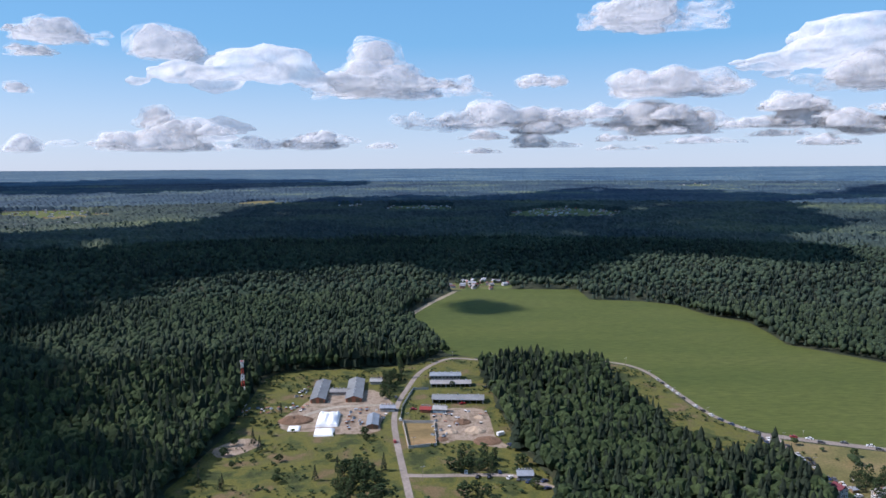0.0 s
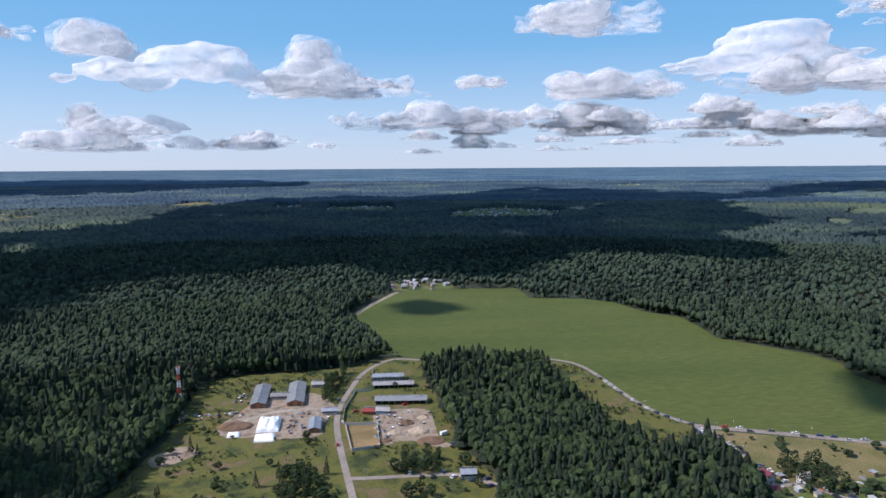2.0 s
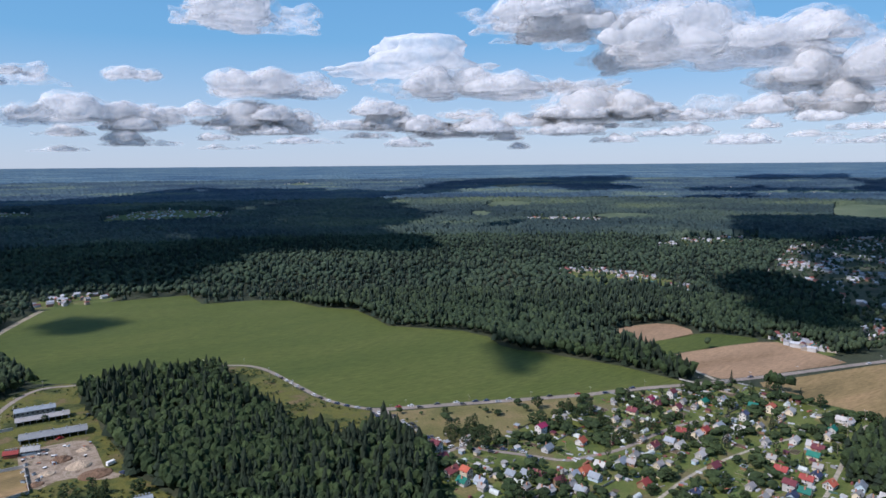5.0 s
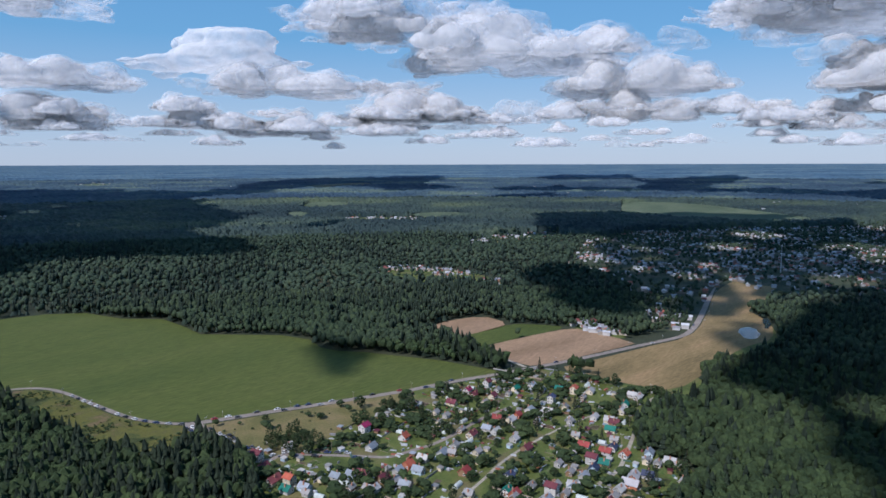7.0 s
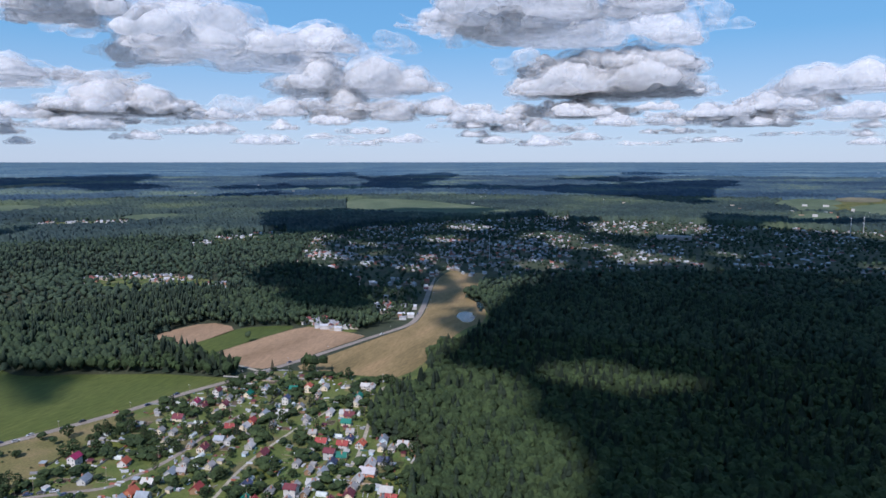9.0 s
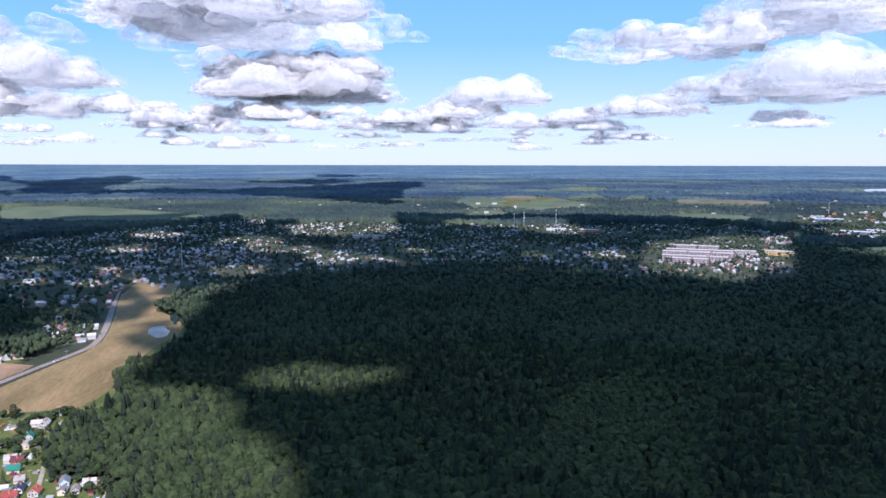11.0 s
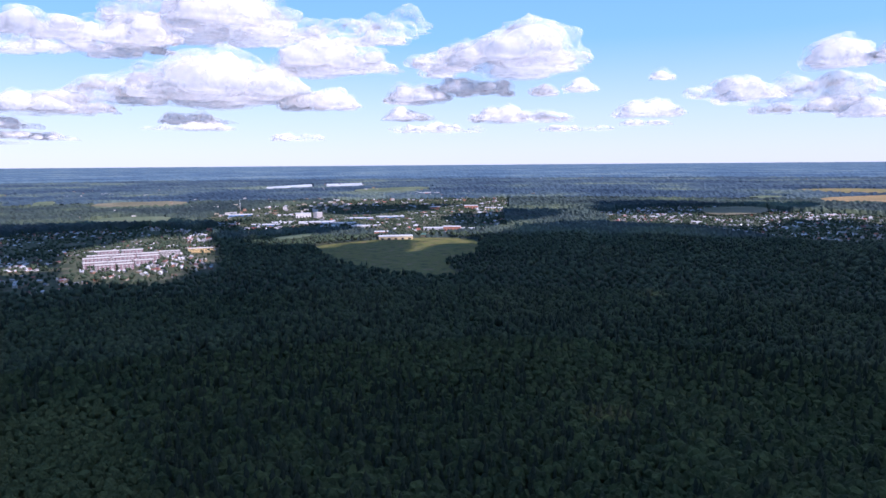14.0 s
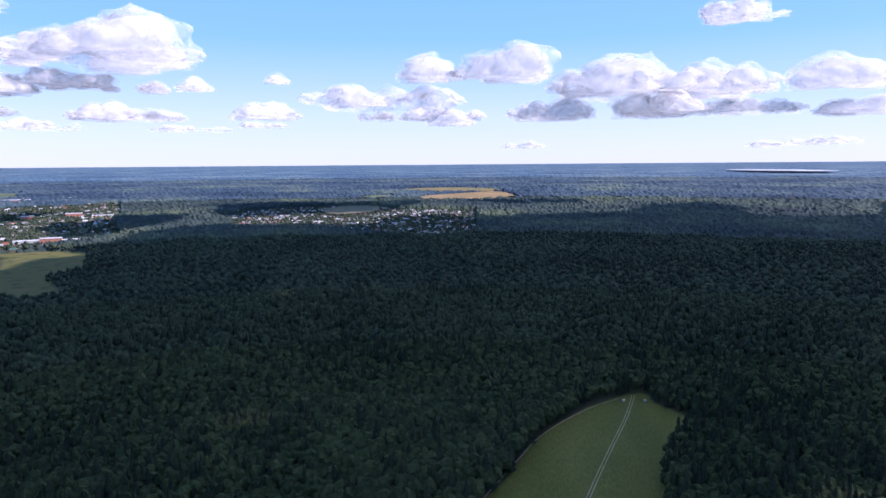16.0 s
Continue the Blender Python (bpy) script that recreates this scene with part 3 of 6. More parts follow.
# plain pale sheet for a bright strip under the horizon, no known thing
sheet("distant_roofs", FAR_STRIP, M_PALE, "far pale strip near the horizon", 40.0, 1)
ribbon("road_farm", ROAD_A, 4.0, M_ROAD, "worn grey asphalt road past the farm", 0.16)
ribbon("road_main", ROAD_B, 6.2, M_ROAD, "worn grey asphalt main road", 0.18)
ribbon("road_village", ROAD_C, 3.2, M_ROAD, "asphalt road down into the village", 0.17)
ribbon("lane_parking", LANE_PARK, 4.0, M_ROAD, "narrow asphalt lane to the parking place", 0.15)
ribbon("lane_yard", LANE_YARD, 4.0, M_LANE, "earth lane into the farmyard", 0.15)
ribbon("lane_village", LANE_V1, 2.4, M_LANE, "pale gravel lane through the village", 0.15)
ribbon("lane_village", LANE_V2, 2.0, M_LANE, "grassy gravel lane between plots", 0.14)
ribbon("lane_field", LANE_FIELD, 3.5, M_LANE, "earth track beside the ploughed field", 0.15)
for s in (-0.85, 0.85):
    ribbon("track", TRACK, 0.5, M_TRACK, "pale wheel rut across the glade", 0.12, s)
ribbon("track_field", [(-50, 748), (-30, 822), (-10, 878), (16, 943)], 7.0, M_TRACK, "bare earth track along the crop field and the wood", 0.13)
ribbon("path", EDGE_PATH, 0.8, M_TRACK, "pale trodden path along the glade's edge", 0.12)

# ---- woods ----
OPEN = [FIELD, CLEAR_BASE, SLOPE, HOUSE_YARD, VILLAGE, BROWN_1, GREEN_1, BROWN_2, STUBBLE, RUN, POND, POND_2, CORNER, APRON, SHORE, EDGE, MEADOW, WHEAT, OAT, WFIELD, WFIELD_2, EFIELD, SFIELD] + FAR_FIELDS + FAR_STUBBLE + FAR_GLASS
SPARSE = [FLATS_YARD, TOWN_EAST, TOWN_SOUTH, TOWN_FAR, SOUTH_TOWN, TOWN_WORKS, SUBURB, HAMLET_5, HAMLET_6, HAMLET_7, HAMLET_8, HAMLET, HAMLET_2, HAMLET_3, HAMLET_4, SPUR]
LINES = [[(-50, 748), (-30, 822), (-10, 878), (16, 943)], ROAD_A, ROAD_B, ROAD_C, LANE_PARK]
AZ0, AZ1 = radians(-38), radians(208)


def open_land(x, y):
    hit = np.zeros(np.shape(x), bool)
    for p in OPEN:
        hit |= inside(p, x, y)
    for l in LINES:
        hit |= near(l, x, y, 9)
    return hit


def towns(x, y):
    hit = np.zeros(np.shape(x), bool)
    for p in SPARSE:
        hit |= inside(p, x, y)
    return hit


def field_noise(x, y, size, seed):
    """Smooth random tone over the land, 0 to 1."""
    g = np.random.default_rng(seed)
    v = np.zeros(np.shape(x))
    for i in range(9):
        a, p, s = g.uniform(0, 6.283), g.uniform(0, 6.283), size * g.uniform(0.5, 1.6)
        v += np.sin((x * np.cos(a) + y * np.sin(a)) * 6.283 / s + p)
    return 0.5 + 0.5 * np.tanh(v / 3)


def stand(r0, r1, gap, seed):
    """Places of trees between two distances, on an uneven grid."""
    g = np.random.default_rng(seed)
    a = np.arange(-r1, r1, gap)
    x, y = np.meshgrid(a, a)
    x = x + (np.arange(len(a)) % 2)[:, None] * gap / 2
    x, y = (x + g.uniform(-0.42, 0.42, x.shape) * gap).ravel(), (y + g.uniform(-0.42, 0.42, y.shape) * gap).ravel()
    d, az = np.hypot(x, y), np.arctan2(x, y)
    az = np.where(az < radians(-90), az + 2 * math.pi, az)
    ok = (d > r0) & (d < r1) & (az > AZ0) & (az < AZ1)
    x, y = x[ok], y[ok]
    ok = ~open_land(x, y)
    x, y = x[ok], y[ok]
    ok = ~towns(x, y) | (g.random(len(x)) < 0.34)
    return x[ok], y[ok]


def spruce_form(seg, tiers, seed):
    """A spruce: drooping tiers of boughs as one jagged spire."""
    g = np.random.default_rng(seed)
    verts, faces, rows = [], [], []
    for i in range(tiers):
        z = 0.1 + 0.82 * i / tiers
        r = 0.21 * (1 - i / tiers) ** 0.8 + 0.02
        for zz, rr in ((z, r), (z + 0.62 / tiers, r * 0.5)):
            row = []
            for j in range(seg):
                a = 6.283 * (j + 0.5 * (i % 2)) / seg + g.uniform(-0.2, 0.2)
                q = rr * g.uniform(0.7, 1.25)
                row.append(len(verts))
                verts.append((q * math.cos(a), q * math.sin(a), zz + g.uniform(-0.03, 0.03)))
            rows.append(row)
    top = len(verts)
    verts.append((0, 0, 1))
    for a, b in zip(rows, rows[1:]):
        for j in range(seg):
            k = (j + 1) % seg
            faces += [(a[j], a[k], b[k]), (a[j], b[k], b[j])]
    faces += [(rows[-1][j], rows[-1][(j + 1) % seg], top) for j in range(seg)]
    return np.array(verts), np.array(faces)


def leafy_form(level, seed, wide=0.3):
    """A leafy crown: bulging clumps on an egg, with a short stem below."""
    g = np.random.default_rng(seed)
    bm = bmesh.new()
    bmesh.ops.create_icosphere(bm, subdivisions=level, radius=1)
    v = np.array([x.co[:] for x in bm.verts])
    f = np.array([[x.index for x in p.verts] for p in bm.faces])
    bm.free()
    lobes = g.normal(size=(9, 3))
    lobes /= np.linalg.norm(lobes, axis=1)[:, None]
    bulge = np.max(v @ lobes.T, axis=1)
    r = 0.62 + 0.42 * bulge ** 3 + g.uniform(-0.24, 0.24, len(v))
    v = v * r[:, None]
    v = np.stack([v[:, 0] * wide, v[:, 1] * wide, 0.66 + v[:, 2] * 0.32], 1)
    v[:, 2] = np.where(v[:, 2] < 0.35, v[:, 2] * 0.6, v[:, 2])
    return v, f


def wood(name, x, y, heights, forms, mat, label, seed):
    """Many trees as one mesh."""
    g = np.random.default_rng(seed)
    pick = g.integers(0, len(forms), len(x))
    vs, fs, base = [], [], 0
    px, py, pz, k = place(x, y)
    for i, (v, f) in enumerate(forms):
        s = pick == i
        n = int(s.sum())
        if not n:
            continue
        a, w, h = g.uniform(0, 6.283, n), g.uniform(0.8, 1.25, n), (heights[s] * k[s])
        c, q = np.cos(a)[:, None], np.sin(a)[:, None]
        sx = (h * w)[:, None]
        o = np.stack([(v[:, 0] * c - v[:, 1] * q) * sx + px[s][:, None], (v[:, 0] * q + v[:, 1] * c) * sx + py[s][:, None], v[:, 2] * h[:, None] + pz[s][:, None]], 2)
        vs.append(o.reshape(-1, 3))
        fs.append((f[None] + (base + np.arange(n) * len(v))[:, None, None]).reshape(-1, 3))
        base += n * len(v)
    return tagged(new(name, mesh_of(name, np.concatenate(vs), np.concatenate(fs), mat, mat in (M_LEAF_MID, M_SPRUCE_MID, M_LEAF_FAR, M_SPRUCE_FAR))), label, "forest", kind="stuff")


def plant(r0, r1, gap, fine, seed):
    x, y = stand(r0, r1, gap, seed)
    g = np.random.default_rng(seed + 1)
    young = inside(PLANTATION, x, y)
    mixwood = field_noise(x, y, 420, 5)
    conifer = (g.random(len(x)) < 0.05 + np.where(np.arctan2(x, y) < radians(52), 0.5, 0.24) * mixwood) & ~young & ~towns(x, y)
    tall = g.uniform(0.82, 1.14, len(x)) * (0.85 + 0.3 * field_noise(x, y, 260, 8))
    spr = [spruce_form(6, 4, i) if fine else spruce_form(3, 2, i) for i in range(10)]
    lea = [leafy_form(2 if fine else 1, i, 0.27 if fine else (0.27 if r1 < 1000 else 0.36)) for i in range(12)]
    # farther stands take the needles and leaves with haze in their colour
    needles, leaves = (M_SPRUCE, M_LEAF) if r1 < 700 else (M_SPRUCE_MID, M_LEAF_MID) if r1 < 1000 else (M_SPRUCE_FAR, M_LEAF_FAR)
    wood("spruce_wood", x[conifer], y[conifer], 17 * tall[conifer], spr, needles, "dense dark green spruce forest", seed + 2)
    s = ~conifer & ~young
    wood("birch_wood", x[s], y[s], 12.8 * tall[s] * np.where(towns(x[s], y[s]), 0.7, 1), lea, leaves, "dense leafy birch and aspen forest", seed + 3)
    if young.any():
        wood("young_plantation", x[young], y[young], 11 * tall[young], lea, M_YOUNG, "even young planting of small light green trees", seed + 4)


plant(40, 300, 7.5, False, 51)
plant(300, 470, 4.5, True, 11)
plant(470, 620, 5.0, False, 61)
plant(620, 900, 5.3, False, 21)
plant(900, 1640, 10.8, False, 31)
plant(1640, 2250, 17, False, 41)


def town_trees():
    g = np.random.default_rng(90)
    xs, ys = [], []
    for p in SPARSE[:7]:
        q = np.array(p)
        lo, hi = q.min(0), q.max(0)
        n = int((hi[0] - lo[0]) * (hi[1] - lo[1]) / 330)
        x, y = g.uniform(lo[0], hi[0], n), g.uniform(lo[1], hi[1], n)
        ok = inside(p, x, y) & (np.hypot(x, y) > 1500) & (field_noise(x, y, 120, 14) > 0.25)
        xs.append(x[ok])
        ys.append(y[ok])
    x, y = np.concatenate(xs), np.concatenate(ys)
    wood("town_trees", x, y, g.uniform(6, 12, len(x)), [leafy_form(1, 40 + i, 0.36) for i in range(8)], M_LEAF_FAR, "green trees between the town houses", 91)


town_trees()


def far_canopy(name, span, mat, label, kind):
    """The woods beyond, as one uneven sheet of crowns."""
    dep = np.linspace(*span)
    d = H / np.tan(np.radians(dep))
    az = np.arange(AZ0, AZ1, radians(0.16))
    D, A = np.meshgrid(d, az, indexing="ij")
    x, y = D * np.sin(A), D * np.cos(A)
    g = np.random.default_rng(3)
    crown = 13 + 4 * field_noise(x, y, 900, 2) + g.uniform(-4.6, 4.6, x.shape)
    crown = np.where(D < 1680, -3 + (crown + 3) * np.clip((D - 1545) / 135, 0, 1), crown)
    hill = np.clip((D - 2500) / 9000, 0, 1) * 14 * (field_noise(x, y, 9000, 4) - 0.3)
    bare = open_land(x, y) | towns(x, y)
    px, py, pz, k = place(x, y)
    pz = pz + np.where(bare, -4, crown) * np.maximum(k, 0.06) + hill * k
    n, m = x.shape
    i = (np.arange(n - 1)[:, None] * m + np.arange(m - 1)).ravel()
    me = mesh_of(name, np.stack([px, py, pz], 2).reshape(-1, 3), np.stack([i, i + m, i + m + 1, i + 1], 1)[:, ::-1], mat)
    uv = me.uv_layers.new(name="plan")
    co = np.stack([x.ravel(), y.ravel()], 1) / 1000.0
    idx = np.empty(len(me.loops), np.int32)
    me.loops.foreach_get("vertex_index", idx)
    uv.data.foreach_set("uv", co[idx].astype(np.float32).ravel())
    tagged(new(name, me), label, "forest", kind=kind)


# bands of canopy, each with more haze in its colour than the last
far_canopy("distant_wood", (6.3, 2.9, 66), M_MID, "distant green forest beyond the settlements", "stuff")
far_canopy("distant_wood", (2.95, 1.2, 34), M_FAR, "far forest with clearings, blue haze painted in", "stuff")
far_canopy("backdrop", (1.23, 0.05, 26), M_HORIZON, "woods and hills along the horizon, painted pale blue as haze", "structure")

# ---- clouds ----
# each cloud: bearing, height of its base over the horizon, width and height, in degrees
CLOUDS_0 = [
    (-28.4, 9.22, 6.8, 1.63), (-30.1, 8.08, 3.8, 0.76), (-21.3, 8.42, 5.5, 3.13), (-5.6, 7.8, 3.6, 3.32), (-4.2, 6.05, 17.2, 2.42), (-31.1, 5.46, 2.0, 1.03),
    (-22.2, 3.22, 2.6, 1.68), (-22.2, 1.52, 9.9, 2.32), (-31.1, 1.35, 2.5, 1.3), (-12.6, 1.68, 10.1, 1.52), (3.8, 3.3, 16.2, 2.7), (7.9, 6.5, 4.3, 1.4),
    (15.9, 10.94, 15.8, 2.02), (18.3, 5.7, 10.7, 3.26), (17.4, 3.07, 10.5, 2.58),
]
CLOUDS_7 = [
    (40.5, 10.1, 12.7, 2.14), (35.3, 5.63, 23.4, 2.38), (44.0, 10.95, 20.6, 2.71), (52.1, 7.88, 29.1, 3.85), (62.7, 5.46, 16.8, 2.97), (47.2, 3.47, 20.3, 2.7),
    (60.7, 3.47, 6.3, 2.27), (69.3, 3.87, 8.8, 1.58), (75.3, 3.78, 2.8, 1.19), (71.8, 10.44, 13.6, 2.28), (18.2, 2.59, 7.5, 2.5), (28.1, 2.9, 9.9, 1.5),
    (32.8, 2.3, 8.3, 1.54),
]
CLOUDS_10 = [
    (81.9, 5.13, 15.8, 4.2), (81.6, 3.73, 7.3, 1.44), (80.3, 10.02, 28.4, 4.76), (81.7, 6.81, 15.8, 3.47), (84.4, 5.28, 15.0, 2.0), (97.6, 5.01, 10.8, 2.4),
    (95.5, 4.15, 8.1, 1.33), (79.4, 3.66, 11.3, 1.56), (91.9, 3.04, 10.1, 1.58), (103.6, 3.08, 8.0, 1.04),
]
CLOUDS_13 = [
    (110.6, 8.66, 18.3, 2.91), (126.0, 10.39, 25.0, 4.17), (143.9, 7.71, 15.1, 4.24), (130.8, 7.52, 11.2, 2.8), (120.1, 5.13, 22.9, 3.53), (111.6, 4.16, 8.7, 1.53),
    (129.6, 4.57, 7.1, 1.65), (137.5, 5.06, 5.7, 1.65), (141.9, 5.71, 7.5, 2.03), (147.8, 5.49, 2.1, 1.23), (150.7, 5.75, 3.0, 1.12), (136.9, 3.67, 4.4, 1.23),
    (145.4, 3.48, 10.0, 1.26), (102.7, 3.06, 4.8, 1.01), (120.3, 3.33, 6.0, 1.13),
]
CLOUDS_16 = [
    (156.9, 6.41, 2.2, 0.99), (165.0, 4.63, 13.6, 2.44), (168.8, 6.76, 5.0, 2.49), (175.0, 6.86, 8.2, 3.04), (187.5, 5.32, 16.9, 3.98), (199.7, 5.33, 6.9, 3.44),
    (192.9, 10.54, 6.5, 1.56), (179.0, 3.59, 7.2, 2.22), (190.0, 3.74, 16.5, 1.9), (156.0, 3.7, 6.1, 1.53), (168.3, 3.62, 10.6, 1.22), (200.6, 3.35, 5.5, 1.94),
]
VEILS = [
    (-13.0, 6.17, 21.2, 4.88), (-20.3, 2.81, 23.9, 2.95), (28.0, 7.33, 17.4, 4.08),
]


def puff_form(level, seed):
    bm = bmesh.new()
    bmesh.ops.create_icosphere(bm, subdivisions=level, radius=1)
    off = Vector((seed * 7.3, seed * 3.1, 0))
    for v in bm.verts:
        d = v.co.normalized()
        v.co = d * (0.85 + 0.5 * noise.fractal(d * 1.6 + off, 0.8, 2.1, 4))
    v = np.array([x.co[:] for x in bm.verts])
    f = np.array([[x.index for x in p.verts] for p in bm.faces])
    bm.free()
    return v, f


PUFFS = {level: [puff_form(level, i) for i in range(6)] for level in (1, 2)}


def heap(name, centres, radii, base, level, mat, g, flat=0.16, squash=(1, 1, 1)):
    """Puffs joined to one cloud with a flattened underside."""
    vs, fs, n = [], [], 0
    for c, r in zip(centres, radii):
        v, f = PUFFS[level][int(g.integers(6))]
        a = g.uniform(0, 6.283)
        rot = np.array([[math.cos(a), -math.sin(a), 0], [math.sin(a), math.cos(a), 0], [0, 0, 1]])
        vs.append((v @ rot.T) * r * np.array(squash) + c)
        fs.append(f + n)
        n += len(v)
    v = np.concatenate(vs)
    v[:, 2] = np.where(v[:, 2] < base, base + (v[:, 2] - base) * flat, v[:, 2])
    return mesh_of(name, v, np.concatenate(fs), mat, True)


def islands_of(me):
    """The connected pieces of a mesh: for each corner the number of its piece."""
    e = np.empty(len(me.edges) * 2, np.int32)
    me.edges.foreach_get("vertices", e)
    a, b = e[::2], e[1::2]
    lab = np.arange(len(me.vertices))
    while True:
        split = lab[a] != lab[b]
        if not split.any():
            return lab
        a, b = a[split], b[split]
        low = np.minimum(lab[a], lab[b])
        np.minimum.at(lab, np.concatenate([lab[a], lab[b]]), np.concatenate([low, low]))
        while (lab[lab] != lab).any():
            lab = lab[lab]


def piece(me, keep, mat):
    """A mesh of its own from the corners that are kept."""
    co = np.empty(len(me.vertices) * 3, np.float32)
    me.vertices.foreach_get("co", co)
    q = np.empty(len(me.polygons) * 4, np.int32)
    me.loops.foreach_get("vertex_index", q)
    q = q.reshape(-1, 4)
    q = q[keep[q[:, 0]]]
    return mesh_of("cloud", co.reshape(-1, 3)[keep], (np.cumsum(keep) - 1)[q], mat, True)


def merged(ob, voxel, rough=0.0, smooth=6, whole=False):
    """One soft closed skin over all the puffs of a cloud."""
    mod = ob.modifiers.new("skin", "REMESH")
    mod.mode, mod.voxel_size, mod.use_smooth_shade = "VOXEL", voxel, True
    soft = ob.modifiers.new("soft", "SMOOTH")
    soft.factor, soft.iterations = 0.5, smooth
    me = bpy.data.meshes.new_from_object(ob.evaluated_get(bpy.context.evaluated_depsgraph_get()))
    ob.modifiers.clear()
    if not whole:
        lab = islands_of(me)
        main = lab == np.bincount(lab).argmax()
        if not main.all():
            old = me
            me = piece(old, main, old.materials[0])
            bpy.data.meshes.remove(old)
    if rough:
        co, no = np.empty(len(me.vertices) * 3, np.float32), np.empty(len(me.vertices) * 3, np.float32)
        me.vertices.foreach_get("co", co)
        me.vertices.foreach_get("normal", no)
        co, no = co.reshape(-1, 3), no.reshape(-1, 3)
        p = co / rough
        lump = sum(np.abs(np.sin(p @ np.array(k) + i)) * a for i, (k, a) in enumerate((((1.1, 0.4, 0.9), 0.3), ((-0.7, 1.3, 0.8), 0.3), ((2.3, -1.1, 1.9), 0.16), ((-1.6, 2.6, 2.4), 0.16), ((4.7, 3.1, -4.2), 0.08))))
        co = co + no * ((lump - 0.5) * rough * 0.2 * np.clip(no[:, 2] + 0.75, 0.1, 1))[:, None]
        me.vertices.foreach_set("co", co.ravel())
        me.update()
    me.polygons.foreach_set("use_smooth", np.ones(len(me.polygons), bool))
    old, ob.data = ob.data, me
    bpy.data.meshes.remove(old)


def cloud(az, el, wide, high, seed, dist, veil=False):
    """A cumulus seen at a bearing and a height over the horizon, sizes in degrees."""
    g = np.random.default_rng(seed)
    u = dist * radians(1)
    w, h = wide * u * 0.5, high * u
    n = int(np.clip(14 + 12 * wide / high, 20, 130))
    t = g.uniform(-1, 1, n)
    p = g.uniform(0, 6, 3)
    crest = (1 - 0.72 * np.abs(t) ** 2.4) * (0.7 + 0.18 * np.sin(t * 3 + p[0]) + 0.16 * np.sin(t * 6 + p[1]) + 0.1 * np.sin(t * 13 + p[2]))
    crest = np.clip(crest, 0.26, 1)
    r = h * crest * g.uniform(0.3, 0.55, n)
    z = g.uniform(0.0, 1, n) ** 1.4 * np.maximum(h * crest - r * 0.8, 0.04 * h)
    depth = g.uniform(-1, 1, n) * min(w * 0.8, 2.2 * h) * (0.4 + 0.6 * (1 - z / h))
    c = np.stack([t * (w - r), depth, z], 1)
    e = Vector((dist * math.sin(radians(az)), dist * math.cos(radians(az)), H + dist * math.tan(radians(el))))
    if veil:
        c[:, 2] = c[:, 2] * 0.8 + 0.1 * h * np.sin(t * 4 + p[0])
        ob = new("cloud", heap("cloud", c, r * 0.8, -0.2 * h, 2, M_VEIL, g, 0.4, (2.0, 1.2, 0.6)))
        merged(ob, max(12.0, min(22.0, h / 11)), max(24.0, h * 0.16), 2)
    else:
        ob = new("cloud", heap("cloud", c, r * 0.92, 0.0, 2, M_CLOUD, g, 0.12, (1.5, 1.2, 0.82)))
        merged(ob, max(10.0, min(19.0, h / 11.5)), max(24.0, h * 0.16), 3)
        for grow, drop in ((1.06, -3.0), (1.24, -6.0)) if high > 1.2 else ((1.14, -3.0),):
            wisp = new("wisp", heap("wisp", c + g.normal(0, 0.05, (n, 3)) * h, r * grow + 4, drop, 2, M_WISP, g, 0.15, (1.6, 1.2, 0.82)))
            merged(wisp, max(13.0, min(24.0, h / 8)), max(20.0, h * 0.12), 3)
            wisp.parent = ob
    ob.matrix_world = Matrix.Translation(e) @ pose(0, 0, 0, 0, 0, -az)
    return tagged(ob, "thin pale veil of cloud spread across the sky" if veil else "white cumulus cloud with a flat grey underside", "cloud", "cumulus clouds in the sky")


for i, row in enumerate(CLOUDS_0 + CLOUDS_7 + CLOUDS_10 + CLOUDS_13 + CLOUDS_16):
    cloud(*row, 100 + i, 3920 + 72 * row[1])
for i, row in enumerate(VEILS):
    cloud(*row, 400 + i, 4560, True)


def low_clouds():
    """The many small clouds in rows low over the horizon."""
    g = np.random.default_rng(77)
    for i in range(86):
        az, el = (2 + 110 * (i + g.uniform(-1, 1)) / 62, 1.2 + 3.0 * (i * 0.382 % 1)) if i < 62 else (-36 + 242 * (i - 62 + g.random()) / 24, g.uniform(1.1, 3.2))
        wide, high = g.uniform(2.5, 8.5) * (0.45 + el / 4), g.uniform(0.45, 1.0) * (0.5 + el / 3)
        cloud(az, el, wide, high, 700 + i, 3790 + 40 * el)


low_clouds()

# the land under a point that lies a built distance off: how steeply one looks down on it
REACH = 1600 * np.geomspace(0.01, 400, 900)
UP = 1500.0                                  # height of the overhead clouds


